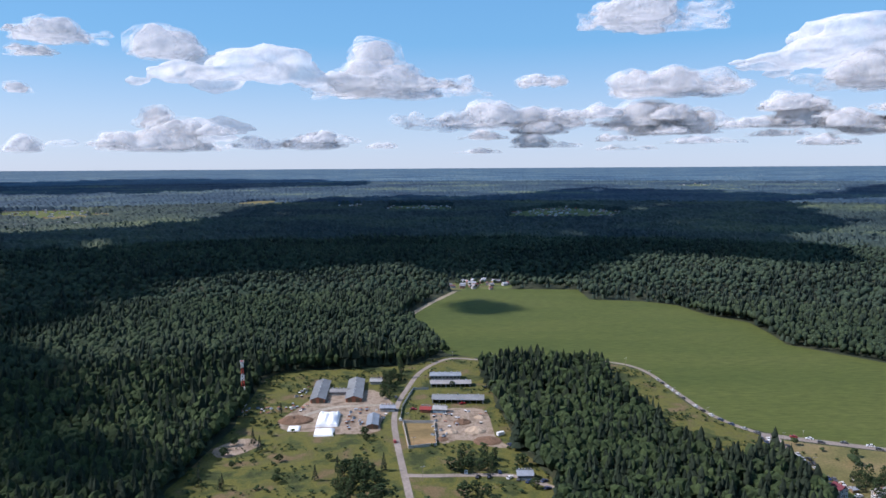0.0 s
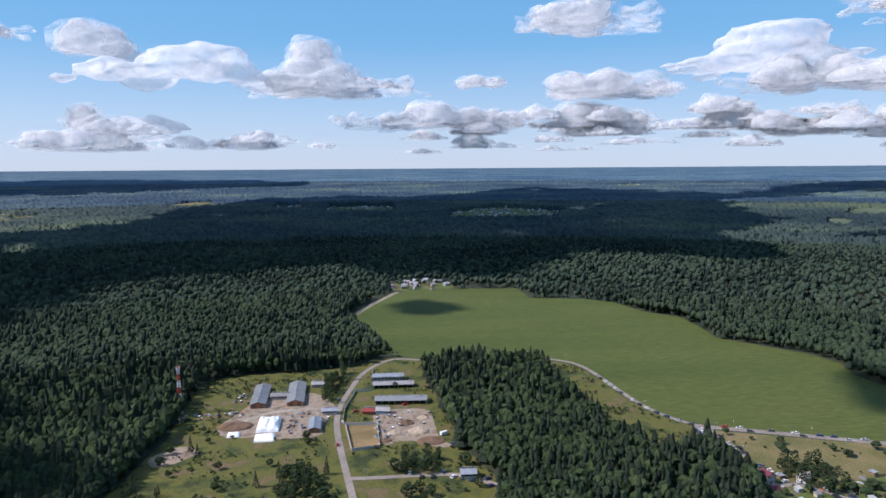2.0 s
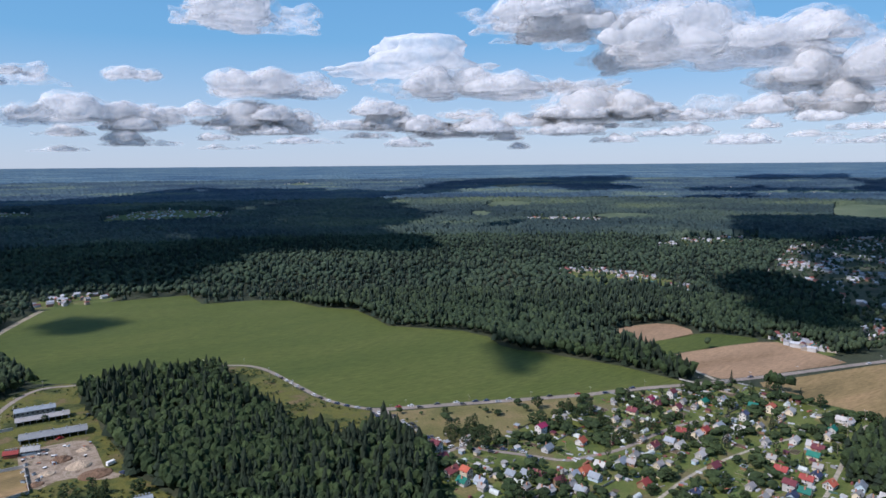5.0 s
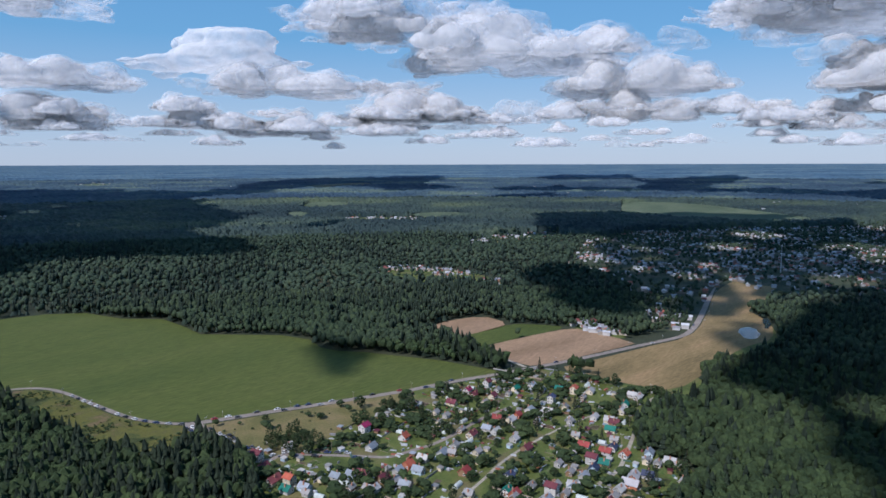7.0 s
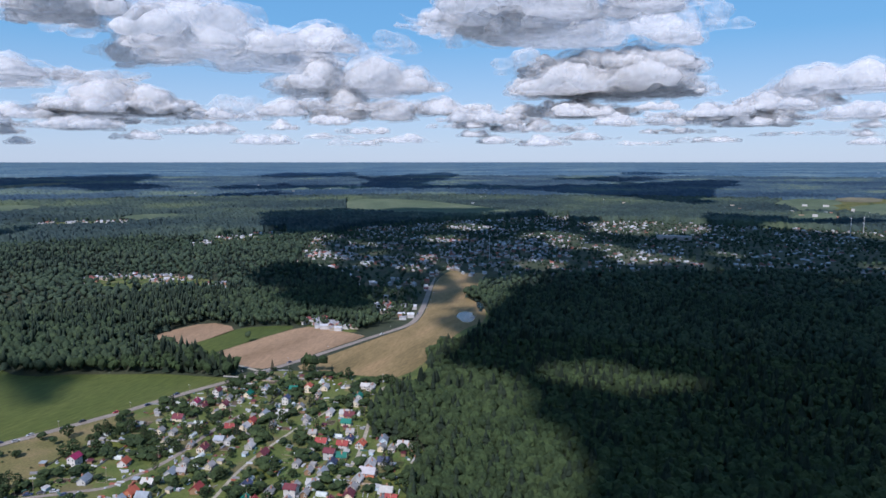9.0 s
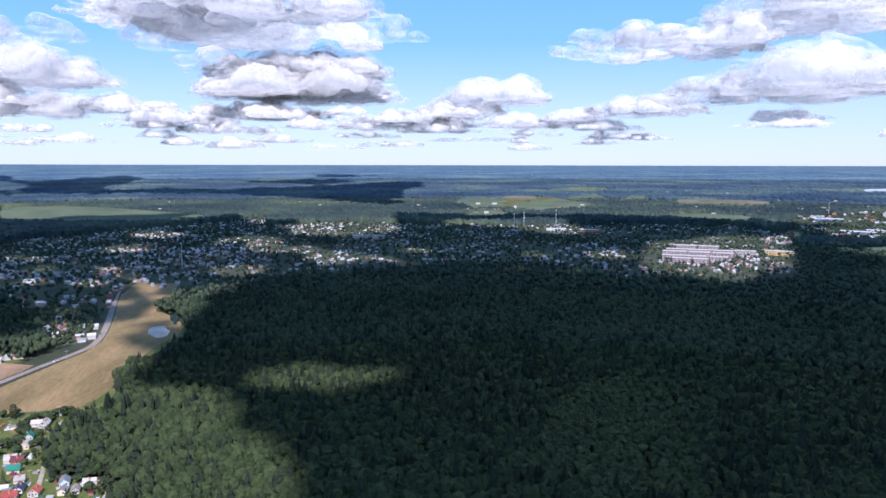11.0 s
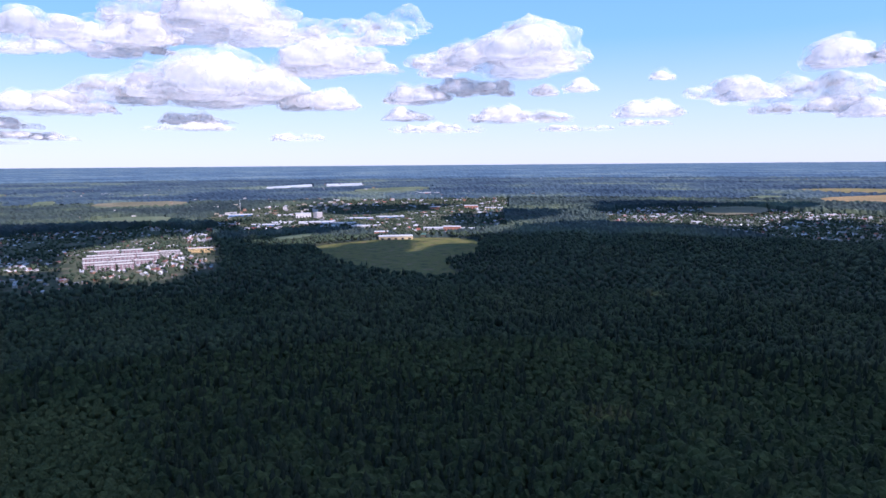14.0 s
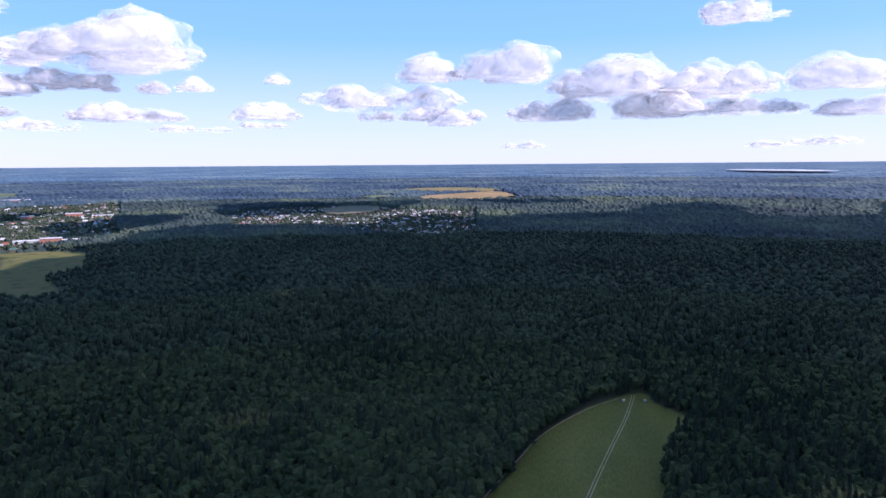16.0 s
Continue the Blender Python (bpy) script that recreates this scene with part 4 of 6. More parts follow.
def deck(outline, seed, mat, size=58, cover=1.0, patchy=0.0):
    """A broad cloud overhead that shades the land within an outline, save for the sunlit gaps."""
    g = np.random.default_rng(seed)
    lane = np.arange(-3700, 3700, size * 1.05)
    x, y = np.meshgrid(lane, lane)
    x, y = (x + g.uniform(-0.4, 0.4, x.shape) * size).ravel(), (y + g.uniform(-0.4, 0.4, y.shape) * size).ravel()
    b, a = np.hypot(x, y), np.degrees(np.arctan2(x, y))
    a = np.where(a < -90, a + 360, a)
    far = np.interp(b, squeeze(REACH), REACH)
    dip = np.degrees(np.arctan2(H, far))
    ok = inside(outline, a, dip) & (b < 3640) & (g.random(len(b)) < cover)
    for lit in (LIT_GLADE, LIT_STRIP, LIT_SOUTH, LIT_WHEAT, LIT_FLATS):
        ok &= ~inside(lit, a, dip)
    if patchy:
        ok &= field_noise(a * 38, b * 1.25, 560, seed) > patchy
    x, y, far, b = x[ok], y[ok], far[ok], b[ok]
    n = len(x)
    low = H * (1 - b / far)
    c = np.stack([x + SUN.x / SUN.z * (UP - low), y + SUN.y / SUN.z * (UP - low), UP + g.uniform(0, 40, n)], 1)
    ob = new("cloud", heap("cloud", c, size * g.uniform(0.75, 1.15, n), UP, 1, mat, g))
    merged(ob, min(26.0, size * 0.55), 0.0, 1, True)
    me, lab = ob.data, islands_of(ob.data)
    ids, count = np.unique(lab, return_counts=True)
    for k in ids[count > 24]:
        tagged(new("cloud", piece(me, lab == k, mat)), "broad grey-bottomed cumulus cloud drifting overhead", "cloud", "cumulus clouds in the sky")
    bpy.data.objects.remove(ob)


for i, (outline, size) in enumerate(((SHADE_NORTH, 60), (SHADE_NORTH_BAND, 45), (SHADE_WEST_WOOD, 36), (SHADE_EAST_FAR, 45), (SHADE_EAST_WOOD, 34), (SHADE_TOWN_EDGE, 40), (SHADE_FOREST, 34), (SHADE_NEAR, 45))):
    deck(outline, 500 + i, M_DECK, size)
for i, (outline, cover) in enumerate(((SHADE_FIELD_TOP, 0.8), (SHADE_FIELD_EDGE, 0.7), (SHADE_HAMLET, 0.9), (SHADE_EAST_BAND, 0.9), (SHADE_STUBBLE, 0.6))):
    deck(outline, 530 + i, M_THIN, 20 if i != 3 else 36, cover)
deck(SHADE_SOUTH, 540, M_DECK, 60)
deck(SHADE_BROKEN, 541, M_THIN, 50)
deck([(124.0, 3.4), (209.0, 3.0), (209.0, 6.0), (124.0, 8.0)], 544, M_THIN, 36, 1.0, 0.58)
deck([(90.0, 4.4), (124.0, 4.4), (124.0, 9.0), (90.0, 9.0)], 545, M_THIN, 40, 1.0, 0.2)
deck(SHADE_TOWN, 543, M_THIN, 44, 1.0, 0.3)
deck(SHADE_SETTLEMENT, 542, M_THIN, 22, 0.8)
for i, (a0, a1) in enumerate(((30, 62), (62, 92))):
    deck([(a0, 1.0), (a1, 1.0), (a1, 2.4), (a0, 2.4)], 550 + i, M_THIN, 40, 1.0, 0.6)


# ---- things: helpers ----
HOUSES = {
    "maroon": [(204, 340), (199, 326), (236, 267), (229, 275), (349, 320), (373, 320), (397, 327), (380, 308), (393, 216), (332, 196), (315, 272), (321, 234), (286, 192), (294, 163), (283, 168)],
    "redlong": [(194, 308)],
    "orange": [(199, 300), (283, 300), (257, 269), (429, 270), (353, 187)],
    "green": [(193, 294), (405, 306), (426, 281), (429, 228), (381, 212), (334, 189), (270, 209)],
    "blue": [(201, 289), (259, 303), (248, 268), (256, 260), (282, 266), (220, 287), (227, 282), (419, 301), (312, 189), (298, 186), (375, 271), (329, 271), (364, 177), (275, 187), (239, 253)],
    "grey": [(198, 283), (296, 337), (315, 300), (295, 268), (217, 271), (223, 264), (240, 252), (421, 315), (365, 303), (392, 303), (422, 258), (368, 202), (293, 194), (288, 185), (353, 173), (354, 167), (359, 158), (302, 165), (328, 306), (316, 282), (297, 252), (239, 260), (286, 262), (327, 315), (393, 314), (416, 289), (396, 256), (376, 239), (361, 255), (358, 223), (316, 208), (311, 197), (283, 203), (296, 145), (267, 202), (254, 221)],
    "magenta": [(274, 327), (377, 330)],
    "barn": [(329, 335)],
    "white": [(269, 269), (224, 261), (437, 261), (451, 234), (451, 229), (415, 223), (393, 231), (381, 260), (351, 269), (329, 264), (328, 248), (276, 189), (362, 163), (311, 167), (443, 160), (449, 146), (299, 187), (395, 221), (449, 229), (305, 147), (343, 146), (163, 381), (225, 340)],
    "navy": [(401, 271), (357, 197), (324, 190), (281, 216), (337, 164)],
    "red": [(349, 197), (361, 271), (347, 277), (348, 211), (270, 204), (272, 240), (451, 152), (298, 141)],
    "brick": [(321, 166), (330, 169)],
}
COPSE_A = [
    (-57, 341), (-61, 362), (-58, 373), (-47, 376), (-35, 362), (-31, 336), (-33, 298), (-49, 298),
]
COPSE_B = [
    (2, 370), (3, 387), (18, 392), (34, 386), (36, 369), (20, 366),
]
COPSE_C = [
    (210, 344), (222, 357), (240, 355), (244, 337), (237, 322), (231, 320), (222, 329),
]
COPSE_D = [
    (-48, 498), (-47, 546), (-36, 570), (-32, 549), (-38, 517), (-40, 489),
]
COPSE_E = [
    (270, 339), (295, 349), (315, 348), (329, 334), (298, 330), (275, 326),
]
COPSE_F = [
    (296, 303), (327, 299), (352, 296), (345, 280), (317, 281), (290, 284),
]
SHRUBS_A = [
    (-150, 519), (-142, 551), (-107, 563), (-60, 565), (-67, 544), (-102, 535), (-122, 505), (-131, 490),
]
YARD_A = [
    (-114, 452), (-101, 486), (-96, 502), (-73, 518), (-51, 517), (-35, 481), (-38, 470), (-44, 451), (-42, 428), (-68, 427),
    (-91, 432), (-105, 432),
]
YARD_B = [
    (-11, 476), (17, 476), (29, 472), (31, 450), (33, 416), (41, 405), (29, 403), (12, 421), (-4, 408), (-6, 430),
    (-10, 456),
]
PEN = [
    (-28, 446), (-7, 445), (-6, 408), (-22, 404),
]
DIRT = [
    (-143, 401), (-137, 414), (-125, 423), (-112, 414), (-119, 401), (-132, 389),
]
PARKING = [
    (203, 426), (211, 422), (209, 395), (204, 346), (195, 346), (194, 381),
]
# bearings from and to, distances from and to, number of blocks
FAR_TOWNS = [
    (14, 22, 6200, 7000, 42), (22, 32, 6800, 8200, 60), (-2, 6, 6400, 7400, 14), (10, 28, 13000, 16000, 30), (28, 42, 5200, 6400, 30),
    (44, 60, 3600, 5200, 34), (55, 78, 6000, 8000, 40), (-33, -26, 2300, 2800, 26), (-30, 0, 5000, 7500, 22), (68, 84, 2600, 3400, 20),
    (84, 100, 2300, 2700, 16), (98, 106, 9000, 12000, 20), (96, 122, 2450, 2900, 40), (106, 118, 4200, 5200, 24), (118, 132, 2300, 3600, 70),
    (122, 136, 4600, 6000, 30), (134, 150, 3000, 4400, 30), (146, 160, 6500, 8000, 34), (150, 172, 11000, 15000, 36), (172, 204, 3200, 4600, 46), (160, 200, 7000, 9000, 26),
]


def part(name, bm, mat, parent, label="", smooth=False):
    """One mesh object under a thing or a part."""
    bm.normal_update()
    me = bpy.data.meshes.new(name)
    bm.to_mesh(me)
    bm.free()
    for p in me.polygons:
        p.use_smooth = smooth
    for m in (mat if isinstance(mat, (list, tuple)) else [mat]):
        me.materials.append(m)
    ob = new(name, me)
    ob.parent = parent
    return tagged(ob, label)


def box(bm, x0, y0, z0, x1, y1, z1, bevel=0.0):
    """A box between two corners."""
    made = bmesh.ops.create_cube(bm, size=1)["verts"]
    for v in made:
        v.co = ((x0 + x1) / 2 + v.co.x * (x1 - x0), (y0 + y1) / 2 + v.co.y * (y1 - y0), (z0 + z1) / 2 + v.co.z * (z1 - z0))
    if bevel:
        es = list({e for v in made for e in v.link_edges})
        bmesh.ops.bevel(bm, geom=es, offset=bevel, segments=1, affect="EDGES")
    return bm


def boxed(*corners, bevel=0.0):
    bm = bmesh.new()
    for c in corners:
        box(bm, *c, bevel=bevel)
    return bm


def rod(bm, a, b, r, seg=5):
    """A round bar from a to b."""
    a, b = Vector(a), Vector(b)
    q = (b - a).to_track_quat("Z", "Y").to_matrix()
    rings = []
    for p in (a, b):
        rings.append([bm.verts.new(p + q @ Vector((r * math.cos(6.283 * i / seg), r * math.sin(6.283 * i / seg), 0))) for i in range(seg)])
    for i in range(seg):
        j = (i + 1) % seg
        bm.faces.new((rings[0][i], rings[0][j], rings[1][j], rings[1][i]))
    bm.faces.new(rings[0][::-1])
    bm.faces.new(rings[1])
    return bm


def prism(profile, y0, y1):
    """A profile in x and z drawn out along y."""
    bm = bmesh.new()
    a = [bm.verts.new((x, y0, z)) for x, z in profile]
    b = [bm.verts.new((x, y1, z)) for x, z in profile]
    n = len(profile)
    bm.faces.new(a)
    bm.faces.new(b[::-1])
    for i in range(n):
        j = (i + 1) % n
        bm.faces.new((a[j], a[i], b[i], b[j]))
    return bm


def base(name, label, category, group=""):
    """The empty at the foot of a thing."""
    return tagged(new(name), label, category, group)


ROOF = {
    "grey": tinted("grey_sheet_roof", (0.28, 0.27, 0.265), 0.65, 0.1), "blue": tinted("blue_grey_sheet_roof", (0.28, 0.31, 0.35), 0.6, 0.1),
    "maroon": tinted("maroon_roof", (0.13, 0.035, 0.045), 0.55), "red": tinted("red_roof", (0.26, 0.05, 0.045), 0.55), "orange": tinted("orange_tile_roof", (0.38, 0.1, 0.06), 0.6),
    "green": tinted("green_roof", (0.02, 0.16, 0.12), 0.5), "navy": tinted("dark_blue_roof", (0.05, 0.06, 0.11), 0.5), "white": tinted("pale_roof", (0.42, 0.41, 0.4), 0.6, 0.05),
    "magenta": tinted("crimson_roof", (0.25, 0.025, 0.08), 0.5), "redlong": tinted("brown_red_roof", (0.2, 0.06, 0.06), 0.6), "barn": tinted("dark_grey_roof", (0.2, 0.21, 0.22), 0.6),
    "brick": tinted("weathered_sheet_roof", (0.38, 0.37, 0.38), 0.6),
}
WALL = {
    "white": tinted("white_render", (0.5, 0.485, 0.465), 0.8), "cream": tinted("cream_boards", (0.6, 0.52, 0.38), 0.75), "brick": tinted("orange_brick", (0.42, 0.16, 0.09), 0.85),
    "wood": tinted("brown_boards", (0.24, 0.15, 0.09), 0.8), "blue": tinted("pale_blue_boards", (0.42, 0.52, 0.6), 0.75), "greywall": tinted("grey_boards", (0.36, 0.35, 0.33), 0.85),
}
M_GLASS, _t, _b = material("window_glass")
_b.inputs["Base Color"].default_value, _b.inputs["Roughness"].default_value, _b.inputs["Specular IOR Level"].default_value = (0.03, 0.035, 0.045, 1), 0.08, 0.6
M_FRAME, M_DOOR, M_CHIM = plain("white_frame", (0.75, 0.75, 0.73), 0.6), plain("door_boards", (0.2, 0.13, 0.08), 0.7), plain("chimney_brick", (0.36, 0.19, 0.13), 0.9)
M_CONC, M_STEEL = plain("old_concrete", (0.42, 0.41, 0.39), 0.9), plain("galvanised_steel", (0.45, 0.46, 0.48), 0.5, 0.6)
M_WOOD, M_FILM = plain("weathered_wood", (0.27, 0.22, 0.17), 0.9), plain("greenhouse_film", (0.45, 0.49, 0.48), 0.5)
M_SOIL = land("garden_soil", [(0.09, 0.065, 0.045), (0.13, 0.1, 0.07)], 0.3, 1.5)
M_BED = land("vegetable_rows", [(0.05, 0.09, 0.02), (0.1, 0.15, 0.035), (0.14, 0.13, 0.07)], 0.5, 2.0)


def islands(name, stops):
    """A surface whose joined pieces each take one of several tones."""
    m, t, b = material(name)
    geo = t.nodes.new("ShaderNodeNewGeometry")
    r = ramp(t, geo.outputs["Random Per Island"], *stops)
    r.color_ramp.interpolation = "CONSTANT"
    n = node(t, "TexNoise", Scale=0.4, Detail=3.0)
    t.links.new(geo.outputs["Position"], n.inputs["Vector"])
    c = mixed(t, 1.0, r.outputs[0], ramp(t, n.outputs[0], (0.3, (0.75, 0.75, 0.75)), (0.7, (1, 1, 1))).outputs[0], "MULTIPLY")
    t.links.new(c, b.inputs["Base Color"])
    b.inputs["Roughness"].default_value = 0.6
    return m


M_TWALL = islands("town_walls", [(0.0, (0.4, 0.39, 0.38)), (0.4, (0.33, 0.29, 0.24)), (0.6, (0.27, 0.15, 0.11)), (0.75, (0.4, 0.41, 0.43)), (0.9, (0.22, 0.17, 0.12))])
M_TROOF = islands("town_roofs", [(0.0, (0.4, 0.41, 0.44)), (0.34, (0.22, 0.22, 0.24)), (0.58, (0.16, 0.06, 0.055)), (0.72, (0.3, 0.1, 0.07)), (0.8, (0.46, 0.47, 0.49)), (0.93, (0.06, 0.12, 0.1))])


def roof_label(k):
    return {"grey": "grey sheet", "blue": "blue-grey sheet", "maroon": "dark maroon", "red": "red", "orange": "orange-red tiled", "green": "dark green", "navy": "dark blue", "white": "pale metal",
            "magenta": "crimson", "redlong": "brown-red", "barn": "dark grey", "brick": "weathered grey"}[k]


def cottage(tone, wall, w, l, h, rise, storeys):
    """A gabled country house: walls, roof, chimney, door, windows with frame and pane."""
    wl = {"white": "white", "cream": "cream boarded", "brick": "orange brick", "wood": "brown wooden", "blue": "pale blue", "greywall": "grey boarded"}[wall]
    ob = base("cottage", f"{wl} cottage with a {roof_label(tone)} gable roof", "house", "village houses")
    a = w / 2
    part("wall", prism([(-a, 0), (a, 0), (a, h), (0, h + rise), (-a, h)], -l / 2, l / 2), WALL[wall], ob)
    o, t = 0.5, 0.22
    s = rise / a
    roof = prism([(-a - o, h - o * s), (0, h + rise), (a + o, h - o * s), (a + o, h - o * s + t), (0, h + rise + t * 1.2), (-a - o, h - o * s + t)], -l / 2 - o, l / 2 + o)
    roof = part("roof", roof, ROOF[tone], ob)
    part("chimney", boxed((a * 0.3, -0.35, h + rise * 0.5, a * 0.3 + 0.6, 0.35, h + rise + 0.9)), M_CHIM, roof)
    part("door", boxed((-0.5, -l / 2 - 0.06, 0.1, 0.5, -l / 2 + 0.02, 2.1)), M_DOOR, ob)
    part("step", boxed((-0.9, -l / 2 - 1.0, 0, 0.9, -l / 2 - 0.06, 0.18)), M_CONC, ob)
    spots = [(sx * a * 0.58, -l / 2, 0) for sx in (-1, 1)] + [(sx * a * 0.5, l / 2, 180) for sx in (-1, 1)]
    spots = spots[:3] if storeys == 1 else spots
    spots += [(a, 0, 90), (-a, 0, -90)]
    spots = [(x, y, r, 0.9 + 2.4 * f) for f in range(storeys) for x, y, r in spots] + [(0, -l / 2, 0, h + 0.2)]
    for x, y, r, z in spots:
        if wall == "greywall" and z > 2:
            continue
        f = part("window", boxed((-0.6, -0.07, 0, -0.48, 0.03, 1.25), (0.48, -0.07, 0, 0.6, 0.03, 1.25), (-0.48, -0.07, 0, 0.48, 0.03, 0.1), (-0.48, -0.07, 1.15, 0.48, 0.03, 1.25)), M_FRAME, ob)
        f.matrix_basis = pose(x, y, z, 0, 0, r)
        part("pane", boxed((-0.48, -0.03, 0.1, 0.48, 0.0, 1.15)), M_GLASS, f)
    return ob


KIND_WALLS = {"grey": ("greywall", "wood", "cream"), "blue": ("blue", "white", "greywall"), "maroon": ("white", "cream", "wood"), "red": ("white", "brick", "wood"), "orange": ("cream", "white", "brick"),
              "green": ("white", "cream", "wood"), "navy": ("white", "white", "blue"), "white": ("white", "greywall", "cream"), "magenta": ("white", "white", "white"), "redlong": ("cream", "cream", "cream"),
              "barn": ("wood", "wood", "wood"), "brick": ("brick", "brick", "brick")}


def houses():
    g = random.Random(5)
    for tone, spots in HOUSES.items():
        models = []
        for i, wall in enumerate(KIND_WALLS[tone]):
            if len(spots) <= i:
                break
            small = tone == "grey"
            w, l = g.uniform(4.2, 5.2) * (0.78 if small else 1), g.uniform(5.2, 6.6) * (0.78 if small else 1)
            if tone in ("redlong", "barn", "brick"):
                w, l = 5.4, 8.6
            two = 2 if tone in ("navy", "magenta", "orange", "maroon") and i == 0 else 1
            models.append((wall, w, l, 2.4 * two if not small else 2.4, w * (0.42 if two == 1 else 0.36), two))
        made = [None] * len(models)
        for n, (x, y) in enumerate(spots):
            k = n % len(models)
            turn = 12 + g.choice((0, 90, 90, 180, 270)) + g.uniform(-6, 6)
            px, py, pz, s = place(x, y)
            m = pose(px, py, pz, 0, 0, turn)
            if made[k] is None:
                made[k] = cottage(tone, *models[k])
                made[k].matrix_basis = m
            else:
                copy_thing(made[k], m)


houses()
ALL_HOUSES = [p for spots in HOUSES.values() for p in spots]


def free(x, y, gap):
    return all(math.hypot(x - a, y - b) > gap for a, b in ALL_HOUSES)


# ---- sheds, greenhouses, beds, fences in the gardens ----
def shed(tone, wall):
    ob = base("shed", f"small {roof_label(tone)}-roofed garden shed", "shed", "garden sheds")
    part("wall", boxed((-1.3, -1.6, 0, 1.3, 1.6, 1.9)), WALL[wall], ob)
    part("roof", prism([(-1.6, 1.85), (1.6, 2.2), (1.6, 2.3), (-1.6, 1.95)], -1.9, 1.9), ROOF[tone], ob)
    part("door", boxed((-0.4, -1.65, 0.05, 0.4, -1.58, 1.7)), M_DOOR, ob)
    return ob


def greenhouse():
    ob = base("greenhouse", "long arched garden greenhouse with milky film", "greenhouse", "garden greenhouses")
    arch = [(1.5 * math.cos(math.pi * i / 8), 0.4 + 1.7 * math.sin(math.pi * i / 8)) for i in range(9)]
    part("cover", prism([(-1.5, 0)] + arch[::-1] + [(1.5, 0)], -3, 3), M_FILM, ob)
    for y in (-3.02, 0, 3.02):
        bm = bmesh.new()
        for (x0, z0), (x1, z1) in zip(arch, arch[1:]):
            rod(bm, (x0 * 1.02, y, z0 * 1.02), (x1 * 1.02, y, z1 * 1.02), 0.04, 4)
        part("hoop", bm, M_STEEL, ob)
    return ob


def bed(mat, label):
    ob = base("garden_bed", label, "garden bed", "garden beds")
    for i in range(5):
        part("ridge", boxed((-2.4 + i, -3.5, 0, -1.75 + i, 3.5, 0.3), bevel=0.08), mat, ob)
    part("edging", boxed((-2.7, -3.8, 0, -2.6, 3.8, 0.2), (2.6, -3.8, 0, 2.7, 3.8, 0.2), (-2.6, -3.8, 0, 2.6, -3.7, 0.2), (-2.6, 3.7, 0, 2.6, 3.8, 0.2)), M_WOOD, ob)
    return ob


def fence(length, mat, label):
    """A garden fence along x with posts and rails."""
    ob = base("fence", label, "fence", "garden fences")
    n = int(length / 4)
    for i in range(n + 1):
        part("post", boxed((i * 4 - 0.05, -0.05, 0, i * 4 + 0.05, 0.05, 1.3)), M_STEEL, ob)
    for i in range(n):
        part("panel", boxed((i * 4 + 0.05, -0.03, 0.1, i * 4 + 3.95, 0.03, 1.15)), mat, ob)
    return ob


def gardens():
    g = random.Random(9)
    kinds = [shed(t, w) for t, w in (("grey", "greywall"), ("blue", "wood"), ("white", "blue"), ("maroon", "wood"), ("grey", "cream"))]
    houses_g = [greenhouse()]
    beds = [bed(M_SOIL, "dug garden bed of dark soil"), bed(M_BED, "planted vegetable bed in green rows"), bed(M_BED, "planted vegetable bed in green rows")]
    used = []

    def spot(gap):
        for _ in range(400):
            x, y = g.uniform(190, 470), g.uniform(110, 350)
            px, py = np.array([x]), np.array([y])
            if inside(VILLAGE, px, py)[0] and not inside(VERGE, px, py)[0] and not any(near(l, px, py, 6)[0] for l in (ROAD_B, ROAD_C, LANE_V1, LANE_V2)) and x - 0.35 * (360 - y) > 165 and free(x, y, gap) and all(math.hypot(x - a, y - b) > gap * 0.8 for a, b in used) and math.hypot(x, y) > 320:
                used.append((x, y))
                return x, y
        return None

    for models, count, gap in ((kinds, 76, 6.5), (houses_g, 34, 6.5), (beds, 44, 7.0)):
        first = set()
        for i in range(count):
            s = spot(gap)
            if s is None:
                continue
            m = pose(*s, 0.06, 0, 0, 12 + g.choice((0, 90)) + g.uniform(-5, 5))
            ob = models[i % len(models)]
            if ob.name in first:
                copy_thing(ob, m)
            else:
                first.add(ob.name)
                ob.matrix_basis = m
    greyf = fence(24, WALL["greywall"], "grey board garden fence between plots")
    greenf = fence(24, ROOF["barn"], "dark sheet-metal garden fence between plots")
    wood_f = fence(24, M_WOOD, "brown wooden garden fence between plots")
    first = set()
    for i in range(24):
        s = spot(5.0)
        if s is None:
            continue
        ob = (greyf, greenf, wood_f)[i % 3]
        m = pose(*s, 0.05, 0, 0, 12 + (i % 2) * 90 + g.uniform(-3, 3))
        if ob.name in first:
            copy_thing(ob, m)
        else:
            first.add(ob.name)
            ob.matrix_basis = m


gardens()


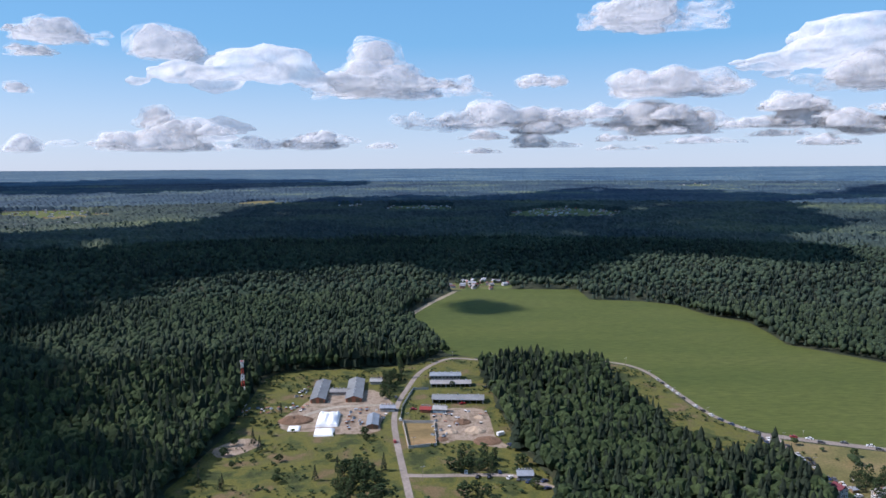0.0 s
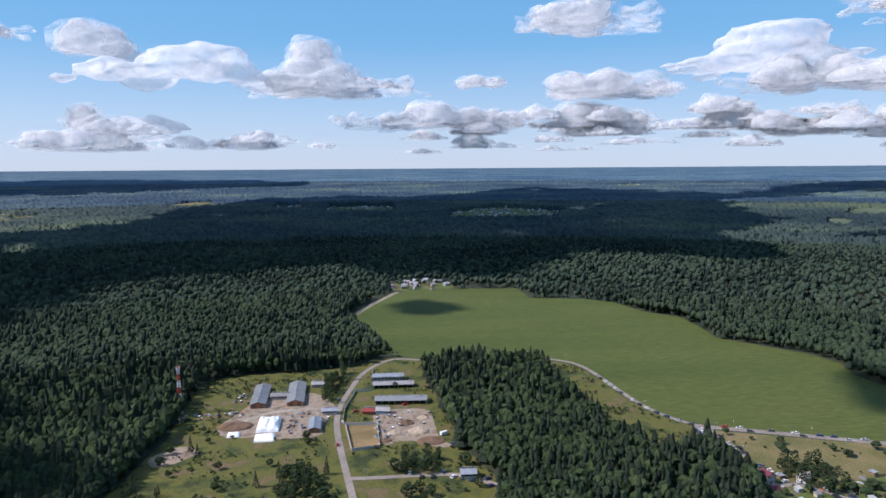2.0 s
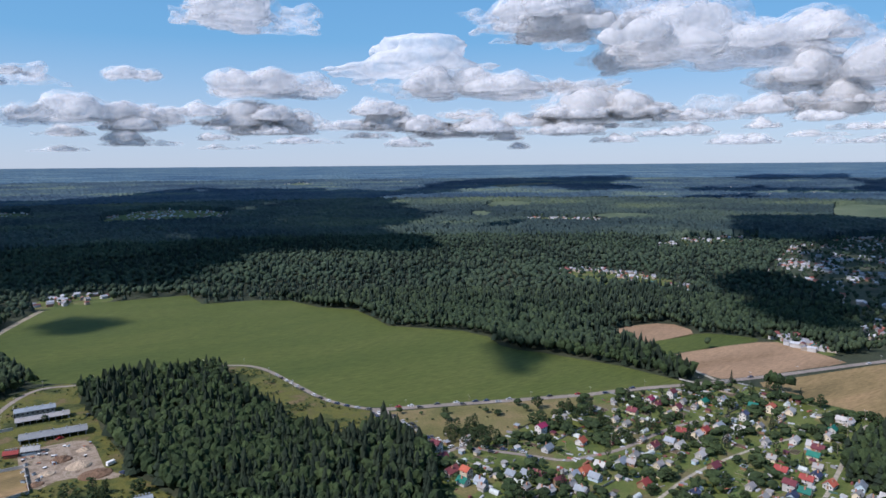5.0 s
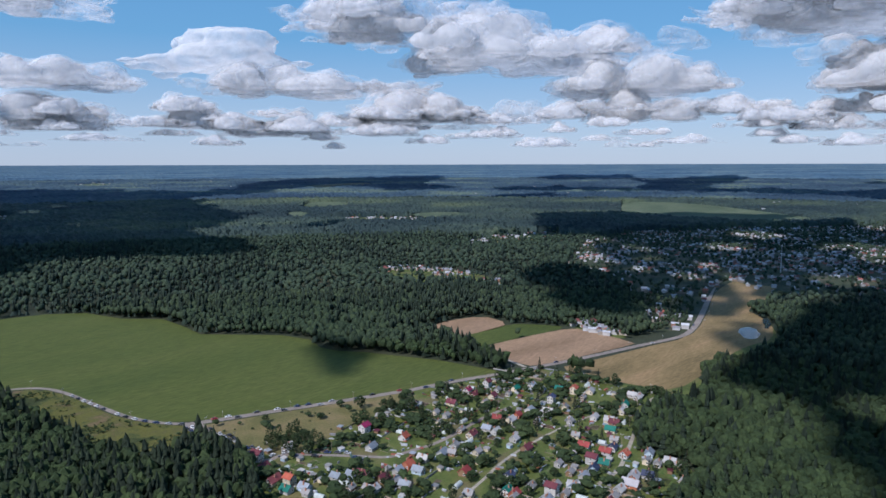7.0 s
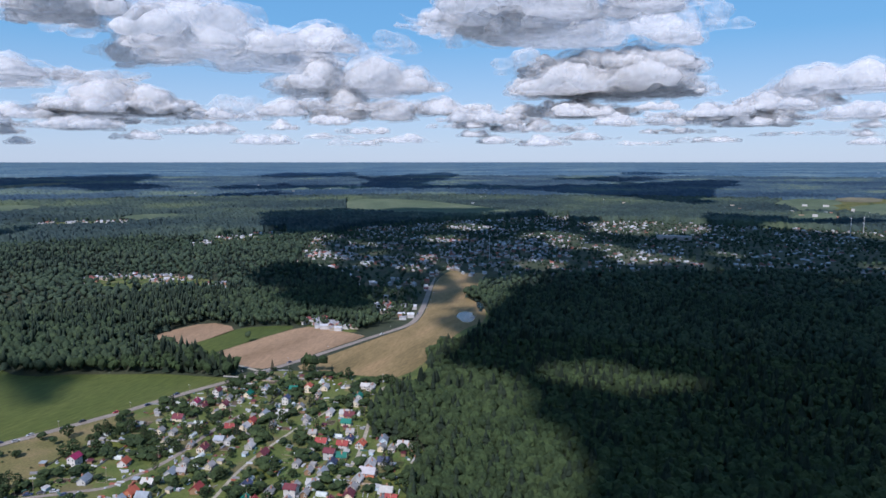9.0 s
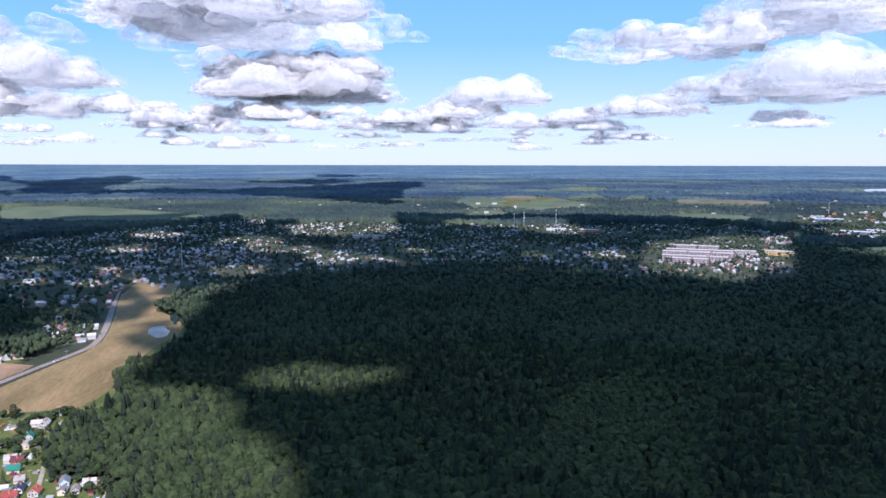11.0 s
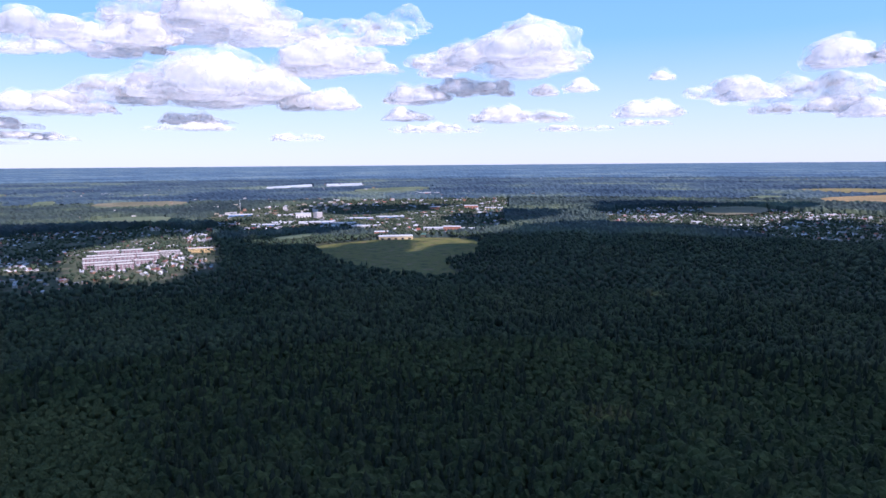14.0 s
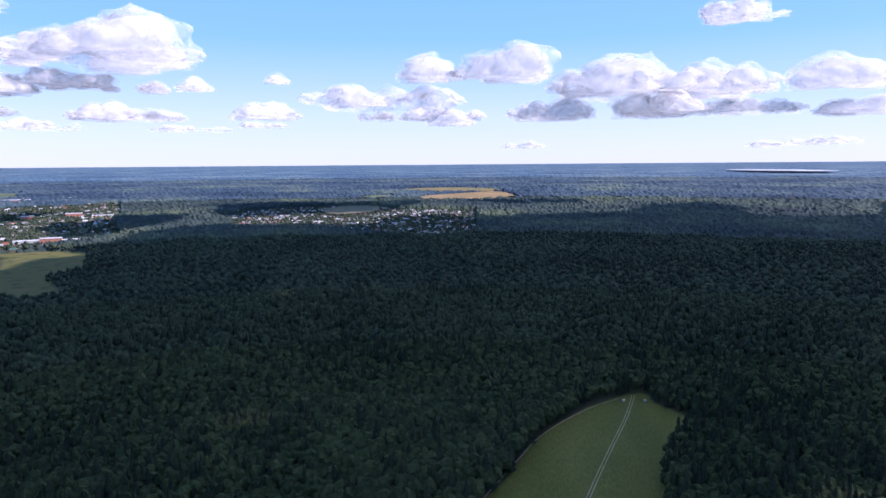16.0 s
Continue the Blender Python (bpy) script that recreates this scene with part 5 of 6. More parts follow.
def plots():
    """Garden plots of different grass and soil, laid out along the lanes."""
    g = random.Random(77)
    kinds = ((M_RUN, "mown lawn of a village garden"), (M_MEADOW, "rough grass plot of a village garden"), (M_DRY, "dry yellow grass plot in the village"), (M_SOIL, "dug soil plot in a village garden"), (M_BED, "planted plot in a village garden"), (M_RUN, "mown lawn of a village garden"))
    made = 0
    while made < 90:
        x, y = g.uniform(185, 475), g.uniform(100, 360)
        px, py = np.array([x]), np.array([y])
        if not inside(VILLAGE, px, py)[0] or inside(VERGE, px, py)[0] or math.hypot(x, y) < 318 or any(near(l, px, py, 8)[0] for l in (ROAD_B, ROAD_C, LANE_V1, LANE_V2)):
            continue
        w, l, a = g.uniform(4, 9), g.uniform(3, 7), radians(12 + g.uniform(-5, 5))
        k = g.randrange(6)
        if k in (3, 4):
            w, l = w * 0.6, l * 0.6
        cs = [(x + sx * w * math.cos(a) - sy * l * math.sin(a), y + sx * w * math.sin(a) + sy * l * math.cos(a)) for sx, sy in ((-1, -1), (1, -1), (1, 1), (-1, 1))]
        sheet("garden_plot", cs, kinds[k][0], kinds[k][1], 0.06 + 0.0006 * made, 0)
        made += 1


plots()


def clutter():
    """Boards, barrels, crates and stacks lying about the gardens."""
    g = random.Random(78)
    bm = bmesh.new()
    made = 0
    while made < 620:
        x, y = g.uniform(185, 475), g.uniform(100, 360)
        if math.hypot(x, y) < 318 or not inside(VILLAGE, np.array([x]), np.array([y]))[0] or inside(VERGE, np.array([x]), np.array([y]))[0]:
            continue
        w, l, h = g.uniform(0.15, 0.8), g.uniform(0.3, 2.2), g.uniform(0.2, 1.3)
        turn = Matrix.Translation((x, y, 0.05)) @ Matrix.Rotation(radians(12 + g.choice((0, 90)) + g.uniform(-20, 20)), 4, "Z")
        vs = [bm.verts.new(turn @ Vector((sx * w, sy * l, z))) for z in (0, h) for sx, sy in ((-1, -1), (1, -1), (1, 1), (-1, 1))]
        for f in ((3, 2, 1, 0), (4, 5, 6, 7), (0, 1, 5, 4), (1, 2, 6, 5), (2, 3, 7, 6), (3, 0, 4, 7)):
            bm.faces.new([vs[i] for i in f])
        made += 1
    ob = part("garden_clutter", bm, M_TROOF, None)
    tagged(ob, "boards, barrels and stacks lying about the gardens", "clutter", kind="stuff")


clutter()


# ---- single trees ----
def tree(kind, seed):
    """A tree of its own: tapered trunk, limbs and a crown of many clumps."""
    g = random.Random(seed)
    high, wide, low = {"birch": (10, 2.3, 0.25), "apple": (4.6, 2.2, 0.25), "willow": (7.5, 3.3, 0.18), "spruce": (11, 2.0, 0.1)}[kind]
    label = {"birch": "tall leafy green birch tree", "apple": "low round green fruit tree", "willow": "broad bushy green willow tree", "spruce": "dark green pointed spruce tree"}[kind]
    ob = base("tree", label, "tree")
    bm = bmesh.new()
    for i in range(4):
        rod(bm, (0, 0, high * 0.2 * i), (0, 0, high * 0.2 * (i + 1)), high * 0.016 * (1 - 0.2 * i))
    for i in range(6):
        a, z = g.uniform(0, 6.28), high * g.uniform(low, 0.7)
        rod(bm, (0, 0, z), (math.cos(a) * wide * 0.6, math.sin(a) * wide * 0.6, z + high * 0.14), high * 0.005, 4)
    part("trunk", bm, M_BARK, ob)
    vs, fs, n = [], [], 0
    count = 64
    for i in range(count):
        u = (i + 0.5) / count
        a = i * 2.4 + g.uniform(-0.4, 0.4)
        if kind == "spruce":
            r, z = wide * (1 - u) * g.uniform(0.5, 1.0), high * (0.1 + 0.88 * u)
            size = wide * (0.12 + 0.2 * (1 - u))
        else:
            c = 1 - 2 * u
            rr = math.sqrt(1 - c * c) * g.uniform(0.5, 1.05)
            r, z = wide * rr, high * (low + (1 - low) * (0.5 - 0.5 * c * g.uniform(0.75, 1)))
            size = wide * g.uniform(0.17, 0.29)
        v, f = leafy_form(1, seed * 100 + i, 1.0)
        v = (v - np.array((0, 0, 0.62))) * np.array((1, 1, 1.9))
        vs.append(v * size + np.array((r * math.cos(a), r * math.sin(a), z)))
        fs.append(f + n)
        n += len(v)
    crown = new("crown", mesh_of("crown", np.concatenate(vs), np.concatenate(fs), M_SPRUCE if kind == "spruce" else M_LEAF))
    crown.parent = ob
    return ob


TREES = {k: [tree(k, 10 * i + j) for j in range(n)] for i, (k, n) in enumerate((("birch", 3), ("apple", 3), ("willow", 2), ("spruce", 2)))}
FIRST_TREE = set()


def set_tree(kind, x, y, g, group):
    ob = g.choice(TREES[kind])
    px, py, pz, k = place(x, y)
    s = g.uniform(0.75, 1.2)
    m = pose(px, py, pz, 0, 0, g.uniform(0, 360))
    if ob.name in FIRST_TREE:
        c = copy_thing(ob, m)
    else:
        FIRST_TREE.add(ob.name)
        ob.matrix_basis = m
        c = ob
    c.scale = (s, s, s * g.uniform(0.9, 1.15))
    tagged(c, group=group)


def trees():
    g = random.Random(21)
    for poly, kinds, gap in ((COPSE_A, ("birch", "willow", "willow"), 5.8), (COPSE_B, ("birch", "willow"), 6.5), (COPSE_C, ("birch", "birch", "willow"), 6.0), (COPSE_D, ("birch", "apple"), 5.5), (COPSE_E, ("willow", "birch", "apple"), 7.5), (COPSE_F, ("willow", "apple", "birch"), 7.5)):
        xs, ys = [p[0] for p in poly], [p[1] for p in poly]
        x = min(xs)
        while x < max(xs):
            y = min(ys)
            while y < max(ys):
                q = (x + g.uniform(-0.4, 0.4) * gap, y + g.uniform(-0.4, 0.4) * gap)
                if inside(poly, np.array([q[0]]), np.array([q[1]]))[0] and free(*q, 5):
                    set_tree(g.choice(kinds), *q, g, "trees of the copses")
                y += gap
            x += gap
    n = 0
    while n < 135:
        x, y = g.uniform(180, 480), g.uniform(90, 400)
        px, py = np.array([x]), np.array([y])
        if math.hypot(x, y) > 310 and inside(VILLAGE, px, py)[0] and not inside(VERGE, px, py)[0] and free(x, y, 5.0) and not any(near(l, px, py, 5)[0] for l in (ROAD_B, ROAD_C, LANE_V1, LANE_V2)) and (y < 0.75 * x + 110):
            set_tree(g.choice(("apple", "apple", "apple", "birch", "willow", "spruce")), x, y, g, "garden trees")
            n += 1
    for _ in range(34):
        x, y = g.uniform(-135, -20), g.uniform(335, 470)
        if inside(CLEAR_BASE, np.array([x]), np.array([y]))[0] and not inside(YARD_A, np.array([x]), np.array([y]))[0] and not near(ROAD_A, np.array([x]), np.array([y]), 7)[0]:
            set_tree(g.choice(("apple", "apple", "spruce")), x, y, g, "meadow trees")
    for x, y in ((44, 378), (60, 352), (16, 346), (22, 342), (10, 340), (48, 350), (398, 338), (420, 330), (268, 366), (300, 362), (330, 352), (6, 523), (240, 388)):
        set_tree(g.choice(("apple", "willow")), x, y, g, "meadow trees")


trees()


def shrubs():
    """Low bushes over meadow, slope, gardens and yard edges."""
    g = np.random.default_rng(31)
    x, y = g.uniform(-160, 480, 36000), g.uniform(90, 600, 36000)
    d = np.hypot(x, y)
    patchy = field_noise(x, y, 40, 12)
    ok = (inside(VILLAGE, x, y) & (g.random(len(x)) < 0.7) & (patchy > 0.42)) | (inside(SLOPE, x, y) & (patchy > 0.5)) | (inside(SHRUBS_A, x, y) & (patchy > 0.3)) | (inside(CLEAR_BASE, x, y) & (patchy > 0.5) & (g.random(len(x)) < 0.6))
    for l, w in ((ROAD_A, 6), (ROAD_B, 9), (ROAD_C, 7), (LANE_PARK, 5), (LANE_V1, 3), (LANE_V2, 3)):
        ok &= ~near(l, x, y, w)
    ok &= ~inside(YARD_A, x, y) & ~inside(YARD_B, x, y) & ~inside(PEN, x, y) & ~inside(PARKING, x, y) & (d > 320) & ~(inside(VERGE, x, y) & (g.random(len(x)) < 0.9))
    for a, b in ALL_HOUSES:
        ok &= np.hypot(x - a, y - b) > 5.2
    x, y = x[ok], y[ok]
    forms = [leafy_form(2, 70 + i, 0.56) for i in range(8)]
    wood("shrubs", x, y, np.where(inside(VILLAGE, x, y), 1.0 + 5.2 * g.random(len(x)) ** 2, 0.5 + 1.9 * g.random(len(x)) ** 2), forms, M_LEAF, "scattered low green bushes and tall weeds", 33)


shrubs()

# ---- the farm ----
sheet("farmyard", YARD_A, M_YARD, "trodden pale earth of the farmyard", 0.09, 1)
sheet("work_yard", YARD_B, M_YARD, "rutted sandy work yard", 0.09, 1)
sheet("animal_pen", PEN, M_STUBBLE, "brown grazed pen", 0.08, 0)
sheet("bare_patch", DIRT, M_YARD, "bare brown earth patch in the meadow", 0.09, 1)
sheet("parking_asphalt", PARKING, M_ROAD, "wide asphalt where cars queue", 0.14, 0)


def barn(w, l, h, rise, tone, wall, label, gates=2, open_side=False):
    """A long farm building: walls or an open front on posts, gable roof, gates."""
    ob = base("barn", label, "barn")
    a = w / 2
    if open_side:
        part("wall", boxed((-a, -l / 2, 0, a, -l / 2 + 0.3, h), (-a, l / 2 - 0.3, 0, a, l / 2, h), (-a, -l / 2 + 0.3, 0, -a + 0.3, l / 2 - 0.3, h)), WALL[wall], ob)
        for i in range(9):
            y = -l / 2 + 0.6 + i * (l - 1.2) / 8
            part("post", boxed((a - 0.35, y - 0.15, 0, a - 0.05, y + 0.15, h)), M_CONC, ob)
    else:
        part("wall", prism([(-a, 0), (a, 0), (a, h), (0, h + rise), (-a, h)], -l / 2, l / 2), WALL[wall], ob)
        for i in range(gates):
            x = (i - (gates - 1) / 2) * w * 0.5
            part("gate", boxed((x - 1.5, -l / 2 - 0.08, 0, x + 1.5, -l / 2 + 0.02, 3.0)), M_DOOR, ob)
        for i in range(8):
            y = -l / 2 + (i + 0.5) * l / 8
            for s in (-1, 1):
                part("window", boxed((s * a - 0.05, y - 0.7, 1.5, s * a + 0.05, y + 0.7, 2.4)), M_GLASS, ob)
    s = rise / a
    o, t = 0.7, 0.25
    roof = part("roof", prism([(-a - o, h - o * s), (0, h + rise), (a + o, h - o * s), (a + o, h - o * s + t), (0, h + rise + t), (-a - o, h - o * s + t)], -l / 2 - o, l / 2 + o), ROOF[tone], ob)
    for i in range(5):
        y = -l / 2 + (i + 0.5) * l / 5
        part("vent", boxed((-0.4, y - 0.4, h + rise, 0.4, y + 0.4, h + rise + 1.0)), M_STEEL, roof)
    return ob


barn(10.5, 44, 2.8, 1.7, "barn", "brick", "old brick cowshed with a patched dark grey roof").matrix_basis = pose(-94, 509, 0.1, 0, 0, 4)
barn(11.5, 46, 2.8, 1.8, "barn", "brick", "long brick cowshed with a grey slate roof").matrix_basis = pose(-68, 512, 0.1, 0, 0, 4)
barn(9, 24, 3.4, 1.2, "blue", "greywall", "storage shed with a pale blue sheet roof").matrix_basis = pose(1, 546, 0.1, 0, 0, 90)
barn(9, 31, 2.8, 1.2, "grey", "greywall", "open-fronted grey cattle shed on posts", 0, True).matrix_basis = pose(5, 527, 0.1, 0, 0, -90)
barn(11, 37, 3.0, 1.4, "barn", "white", "long pale farm shed with a dark sheet roof", 0, True).matrix_basis = pose(10, 490, 0.1, 0, 0, -93)
barn(7, 20, 2.6, 1.2, "blue", "brick", "brick workshop with a pale sheet roof").matrix_basis = pose(-48, 446, 0.1, 0, 0, 3)
barn(5, 10, 2.8, 1.2, "blue", "white", "small pale outbuilding with a blue-grey roof", 1).matrix_basis = pose(-40, 471, 0.1, 0, 0, 90)
barn(6, 9, 2.6, 1.4, "white", "white", "small white outbuilding behind the cowshed", 1).matrix_basis = pose(-54, 533, 0.1, 0, 0, 90)
barn(7, 14, 2.6, 1.4, "grey", "greywall", "low grey link shed between the cowsheds", 1).matrix_basis = pose(-79, 508, 0.1, 0, 0, 90)
barn(6, 8, 3.0, 1.6, "blue", "white", "white gatehouse with a pale blue roof", 1).matrix_basis = pose(44, 363, 0.1, 0, 0, 90)
barn(6, 9, 2.8, 1.6, "white", "blue", "pale blue site office beside the long shed", 1).matrix_basis = pose(-3, 468, 0.1, 0, 0, 80)
barn(5, 7, 2.6, 1.4, "red", "brick", "small red hut in the yard", 1).matrix_basis = pose(-13, 468, 0.1, 0, 0, 80)

M_TARP = plain("white_plastic_film", (0.82, 0.83, 0.84), 0.35, 0, 0.6, 0.08)
M_DUNG, M_SAND = plain("brown_heap", (0.16, 0.1, 0.065), 0.95), plain("sand_heap", (0.42, 0.33, 0.24), 0.95)


def mound(name, x, y, w, l, h, mat, label, cat, seed, steps=26):
    """A heap: an uneven hump on a grid, sinking into the ground at its rim."""
    g = np.random.default_rng(seed)
    a = np.linspace(-1, 1, steps)
    X, Y = np.meshgrid(a, a)
    R = np.maximum(np.abs(X), np.abs(Y)) ** 3 if cat == "tarpaulin" else np.hypot(X, Y)
    Z = h * np.clip(1 - R, 0, 1) ** 0.5 * (0.7 + (0.3 if cat == "tarpaulin" else 0.5) * field_noise(X, Y, 0.8, seed)) + g.uniform(-1, 1, X.shape) * h * (0.02 if cat == "tarpaulin" else 0.08)
    Z = np.where(R > 0.97, -0.1, np.maximum(Z, 0.0))
    v = np.stack([X * w / 2, Y * l / 2, Z], 2).reshape(-1, 3)
    i = (np.arange(steps - 1)[:, None] * steps + np.arange(steps - 1)).ravel()
    ob = new(name, mesh_of(name, v, np.stack([i, i + 1, i + steps + 1, i + steps], 1), mat))
    ob.matrix_basis = pose(x, y, 0.1, 0, 0, 4)
    return tagged(ob, label, cat)


mound("covered_heap", -79, 452, 15, 24, 4.5, M_TARP, "large heap under bright white plastic sheeting", "tarpaulin", 1)
mound("covered_heap", -78, 430, 13, 12, 2.2, M_TARP, "low crumpled heap of white plastic sheeting", "tarpaulin", 2)
mound("covered_heap", -99, 437, 8, 8, 1.6, M_TARP, "small heap of white plastic sheeting", "tarpaulin", 3)
mound("dung_heap", -101, 452, 24, 16, 3.0, M_DUNG, "broad brown dung heap", "heap", 4)
for i, (x, y, w, h) in enumerate(((12, 447, 12, 2.2), (20, 432, 14, 2.6), (27, 415, 18, 2.0), (4, 430, 9, 1.6), (-2, 418, 9, 1.4), (24, 456, 8, 1.5))):
    mound("sand_heap", x, y, w, w * 0.8, h, M_SAND if i % 2 else M_DUNG, "heap of sand and earth in the work yard", "heap", 10 + i)

SCRAP = [plain("scrap_white", (0.7, 0.7, 0.7), 0.6), plain("scrap_grey", (0.32, 0.34, 0.36), 0.6), plain("scrap_rust", (0.26, 0.12, 0.07), 0.9), plain("scrap_blue", (0.3, 0.36, 0.42), 0.6), plain("scrap_dark", (0.06, 0.06, 0.065), 0.7)]


def crate(i, g):
    """A scrap crate or container: body with ribs and a lid."""
    w, l, h = g.uniform(0.7, 1.8), g.uniform(0.9, 2.8), g.uniform(0.5, 1.5)
    ob = base("scrap_crate", ("dented white", "grey metal", "rusty brown", "faded blue", "dark")[i] + " crate among stored scrap", "crate", "stored scrap")
    part("body", boxed((-w / 2, -l / 2, 0, w / 2, l / 2, h), bevel=0.06), SCRAP[i], ob)
    part("lid", boxed((-w / 2 - 0.06, -l / 2 - 0.06, h, w / 2 + 0.06, l / 2 + 0.06, h + 0.1)), SCRAP[(i + 1) % 5], ob)
    return ob


def scrap():
    g = random.Random(41)
    models = [crate(i % 5, g) for i in range(10)]
    first = set()
    for zone, n in (((-145, 466, -118, 480), 24), ((-118, 470, -98, 484), 18), ((-66, 432, -54, 478), 26), ((-50, 455, -40, 480), 12), ((-8, 415, 6, 465), 26), ((6, 440, 30, 470), 16), ((-148, 458, -138, 468), 8), ((-112, 500, -104, 528), 14)):
        for _ in range(int(n * 0.75)):
            ob = g.choice(models)
            m = pose(g.uniform(zone[0], zone[2]), g.uniform(zone[1], zone[3]), 0.1, 0, 0, g.uniform(0, 180))
            if ob.name in first:
                copy_thing(ob, m)
            else:
                first.add(ob.name)
                ob.matrix_basis = m


scrap()


def hunting_box(x, y, tone):
    """A small box on legs at the end of the track."""
    ob = base("storage_box", "small white storage box at the track's end", "box", "boxes at the track's end")
    part("body", boxed((-0.8, -0.6, 0.25, 0.8, 0.6, 1.5), bevel=0.05), SCRAP[tone], ob)
    part("lid", boxed((-0.9, -0.7, 1.5, 0.9, 0.7, 1.6)), SCRAP[0], ob)
    for sx in (-0.7, 0.7):
        for sy in (-0.5, 0.5):
            part("leg", boxed((sx - 0.05, sy - 0.05, 0, sx + 0.05, sy + 0.05, 0.25)), M_WOOD, ob)
    ob.matrix_basis = pose(x, y, 0.05, 0, 0, 20)


for i, (x, y) in enumerate(BOXES):
    hunting_box(x, y, (0, 3)[i])


def pen_wall(line, label):
    """A wall of concrete panels between posts."""
    ob = base("panel_fence", label, "fence", "farm fences")
    for (x0, y0), (x1, y1) in zip(line, line[1:]):
        n = max(1, int(math.hypot(x1 - x0, y1 - y0) / 4))
        turn = math.degrees(math.atan2(y1 - y0, x1 - x0))
        step = math.hypot(x1 - x0, y1 - y0) / n
        for i in range(n):
            m = pose(x0 + (x1 - x0) * i / n, y0 + (y1 - y0) * i / n, 0.08, 0, 0, turn)
            for nm, bm in (("panel", boxed((0.12, -0.08, 0, step - 0.12, 0.08, 1.9))), ("post", boxed((-0.12, -0.14, 0, 0.12, 0.14, 2.1)))):
                part(nm, bm, M_CONC, ob).matrix_basis = m
    return ob


pen_wall([(-28, 447), (-7, 446), (-5, 408), (-22, 404), (-28, 447)], "grey concrete panel fence round the pen")
pen_wall([(-30, 452), (-30, 478), (-24, 516), (-12, 517)], "dark panel fence beside the farm road")
pen_wall([(-12, 540), (-12, 566)], "short panel fence behind the shed")


def mast():
    """The red and white lattice mast with platform and aerials."""
    ob = base("radio_mast", "red and white steel lattice radio mast beside the wood", "radio mast")
    red, white = plain("mast_red", (0.42, 0.06, 0.04), 0.6), plain("mast_white", (0.78, 0.78, 0.78), 0.6)
    n, top = 7, 33.0
    for i in range(n):
        z0, z1 = top * i / n, top * (i + 1) / n
        a, b = 2.1 - 1.3 * i / n, 2.1 - 1.3 * (i + 1) / n
        bm = bmesh.new()
        c0 = [(a * sx, a * sy, z0) for sx, sy in ((-1, -1), (1, -1), (1, 1), (-1, 1))]
        c1 = [(b * sx, b * sy, z1) for sx, sy in ((-1, -1), (1, -1), (1, 1), (-1, 1))]
        for k in range(4):
            m = (k + 1) % 4
            rod(bm, c0[k], c1[k], 0.17)
            rod(bm, c0[k], c1[m], 0.1, 4)
            rod(bm, c0[m], c1[k], 0.1, 4)
            rod(bm, c1[k], c1[m], 0.1, 4)
        part("section", bm, (white, red)[i % 2], ob, "white painted section" if i % 2 == 0 else "red painted section")
    deck_ = part("platform", boxed((-1.6, -1.6, top, 1.6, 1.6, top + 0.2), (-1.6, -1.6, top + 1.0, 1.6, -1.5, top + 1.1), (-1.6, 1.5, top + 1.0, 1.6, 1.6, top + 1.1)), red, ob)
    for k in range(6):
        a = k * 1.047
        part("aerial", boxed((1.9 * math.cos(a) - 0.18, 1.9 * math.sin(a) - 0.18, top - 1.6, 1.9 * math.cos(a) + 0.18, 1.9 * math.sin(a) + 0.18, top + 0.9)), white, deck_)
    ob.matrix_basis = pose(-145, 482, 0.05) @ Matrix.Diagonal((0.68, 0.68, 1, 1))


mast()
barn(4, 5, 2.6, 0.8, "red", "white", "small white equipment hut by the mast", 1).matrix_basis = pose(-146, 468, 0.1, 0, 0, 10)


def far_mast(x, y, high):
    """A slender mast of the town: tapered shaft, two rings, a beacon."""
    ob = base("town_mast", "slender grey steel mast standing among the town houses", "mast", "masts of the town")
    steel = M_STEEL
    for i in range(3):
        part("section", rod(bmesh.new(), (0, 0, high * i / 3), (0, 0, high * (i + 1) / 3), 1.1 - 0.3 * i, 6), steel, ob)
    for f in (0.66, 0.92):
        part("ring", boxed((-1.5, -1.5, high * f, 1.5, 1.5, high * f + 0.8), bevel=0.2), SCRAP[0], ob)
    px, py, pz, k = place(x, y)
    ob.matrix_basis = pose(px, py, pz, 0, 0, 20) @ Matrix.Diagonal((k, k, k, 1))


for x, y in [(1816, -342), (1923, -454), (2250, -1472), (1137, 346), (1782, -310)]:
    far_mast(x, y, 46)


# ---- vehicles ----
GLASSY, TYRE, RIM = M_GLASS, plain("rubber", (0.025, 0.025, 0.025), 0.9), plain("rim", (0.5, 0.5, 0.52), 0.4, 0.7)
LAMPM = plain("lamp_glass", (0.75, 0.75, 0.7), 0.2)


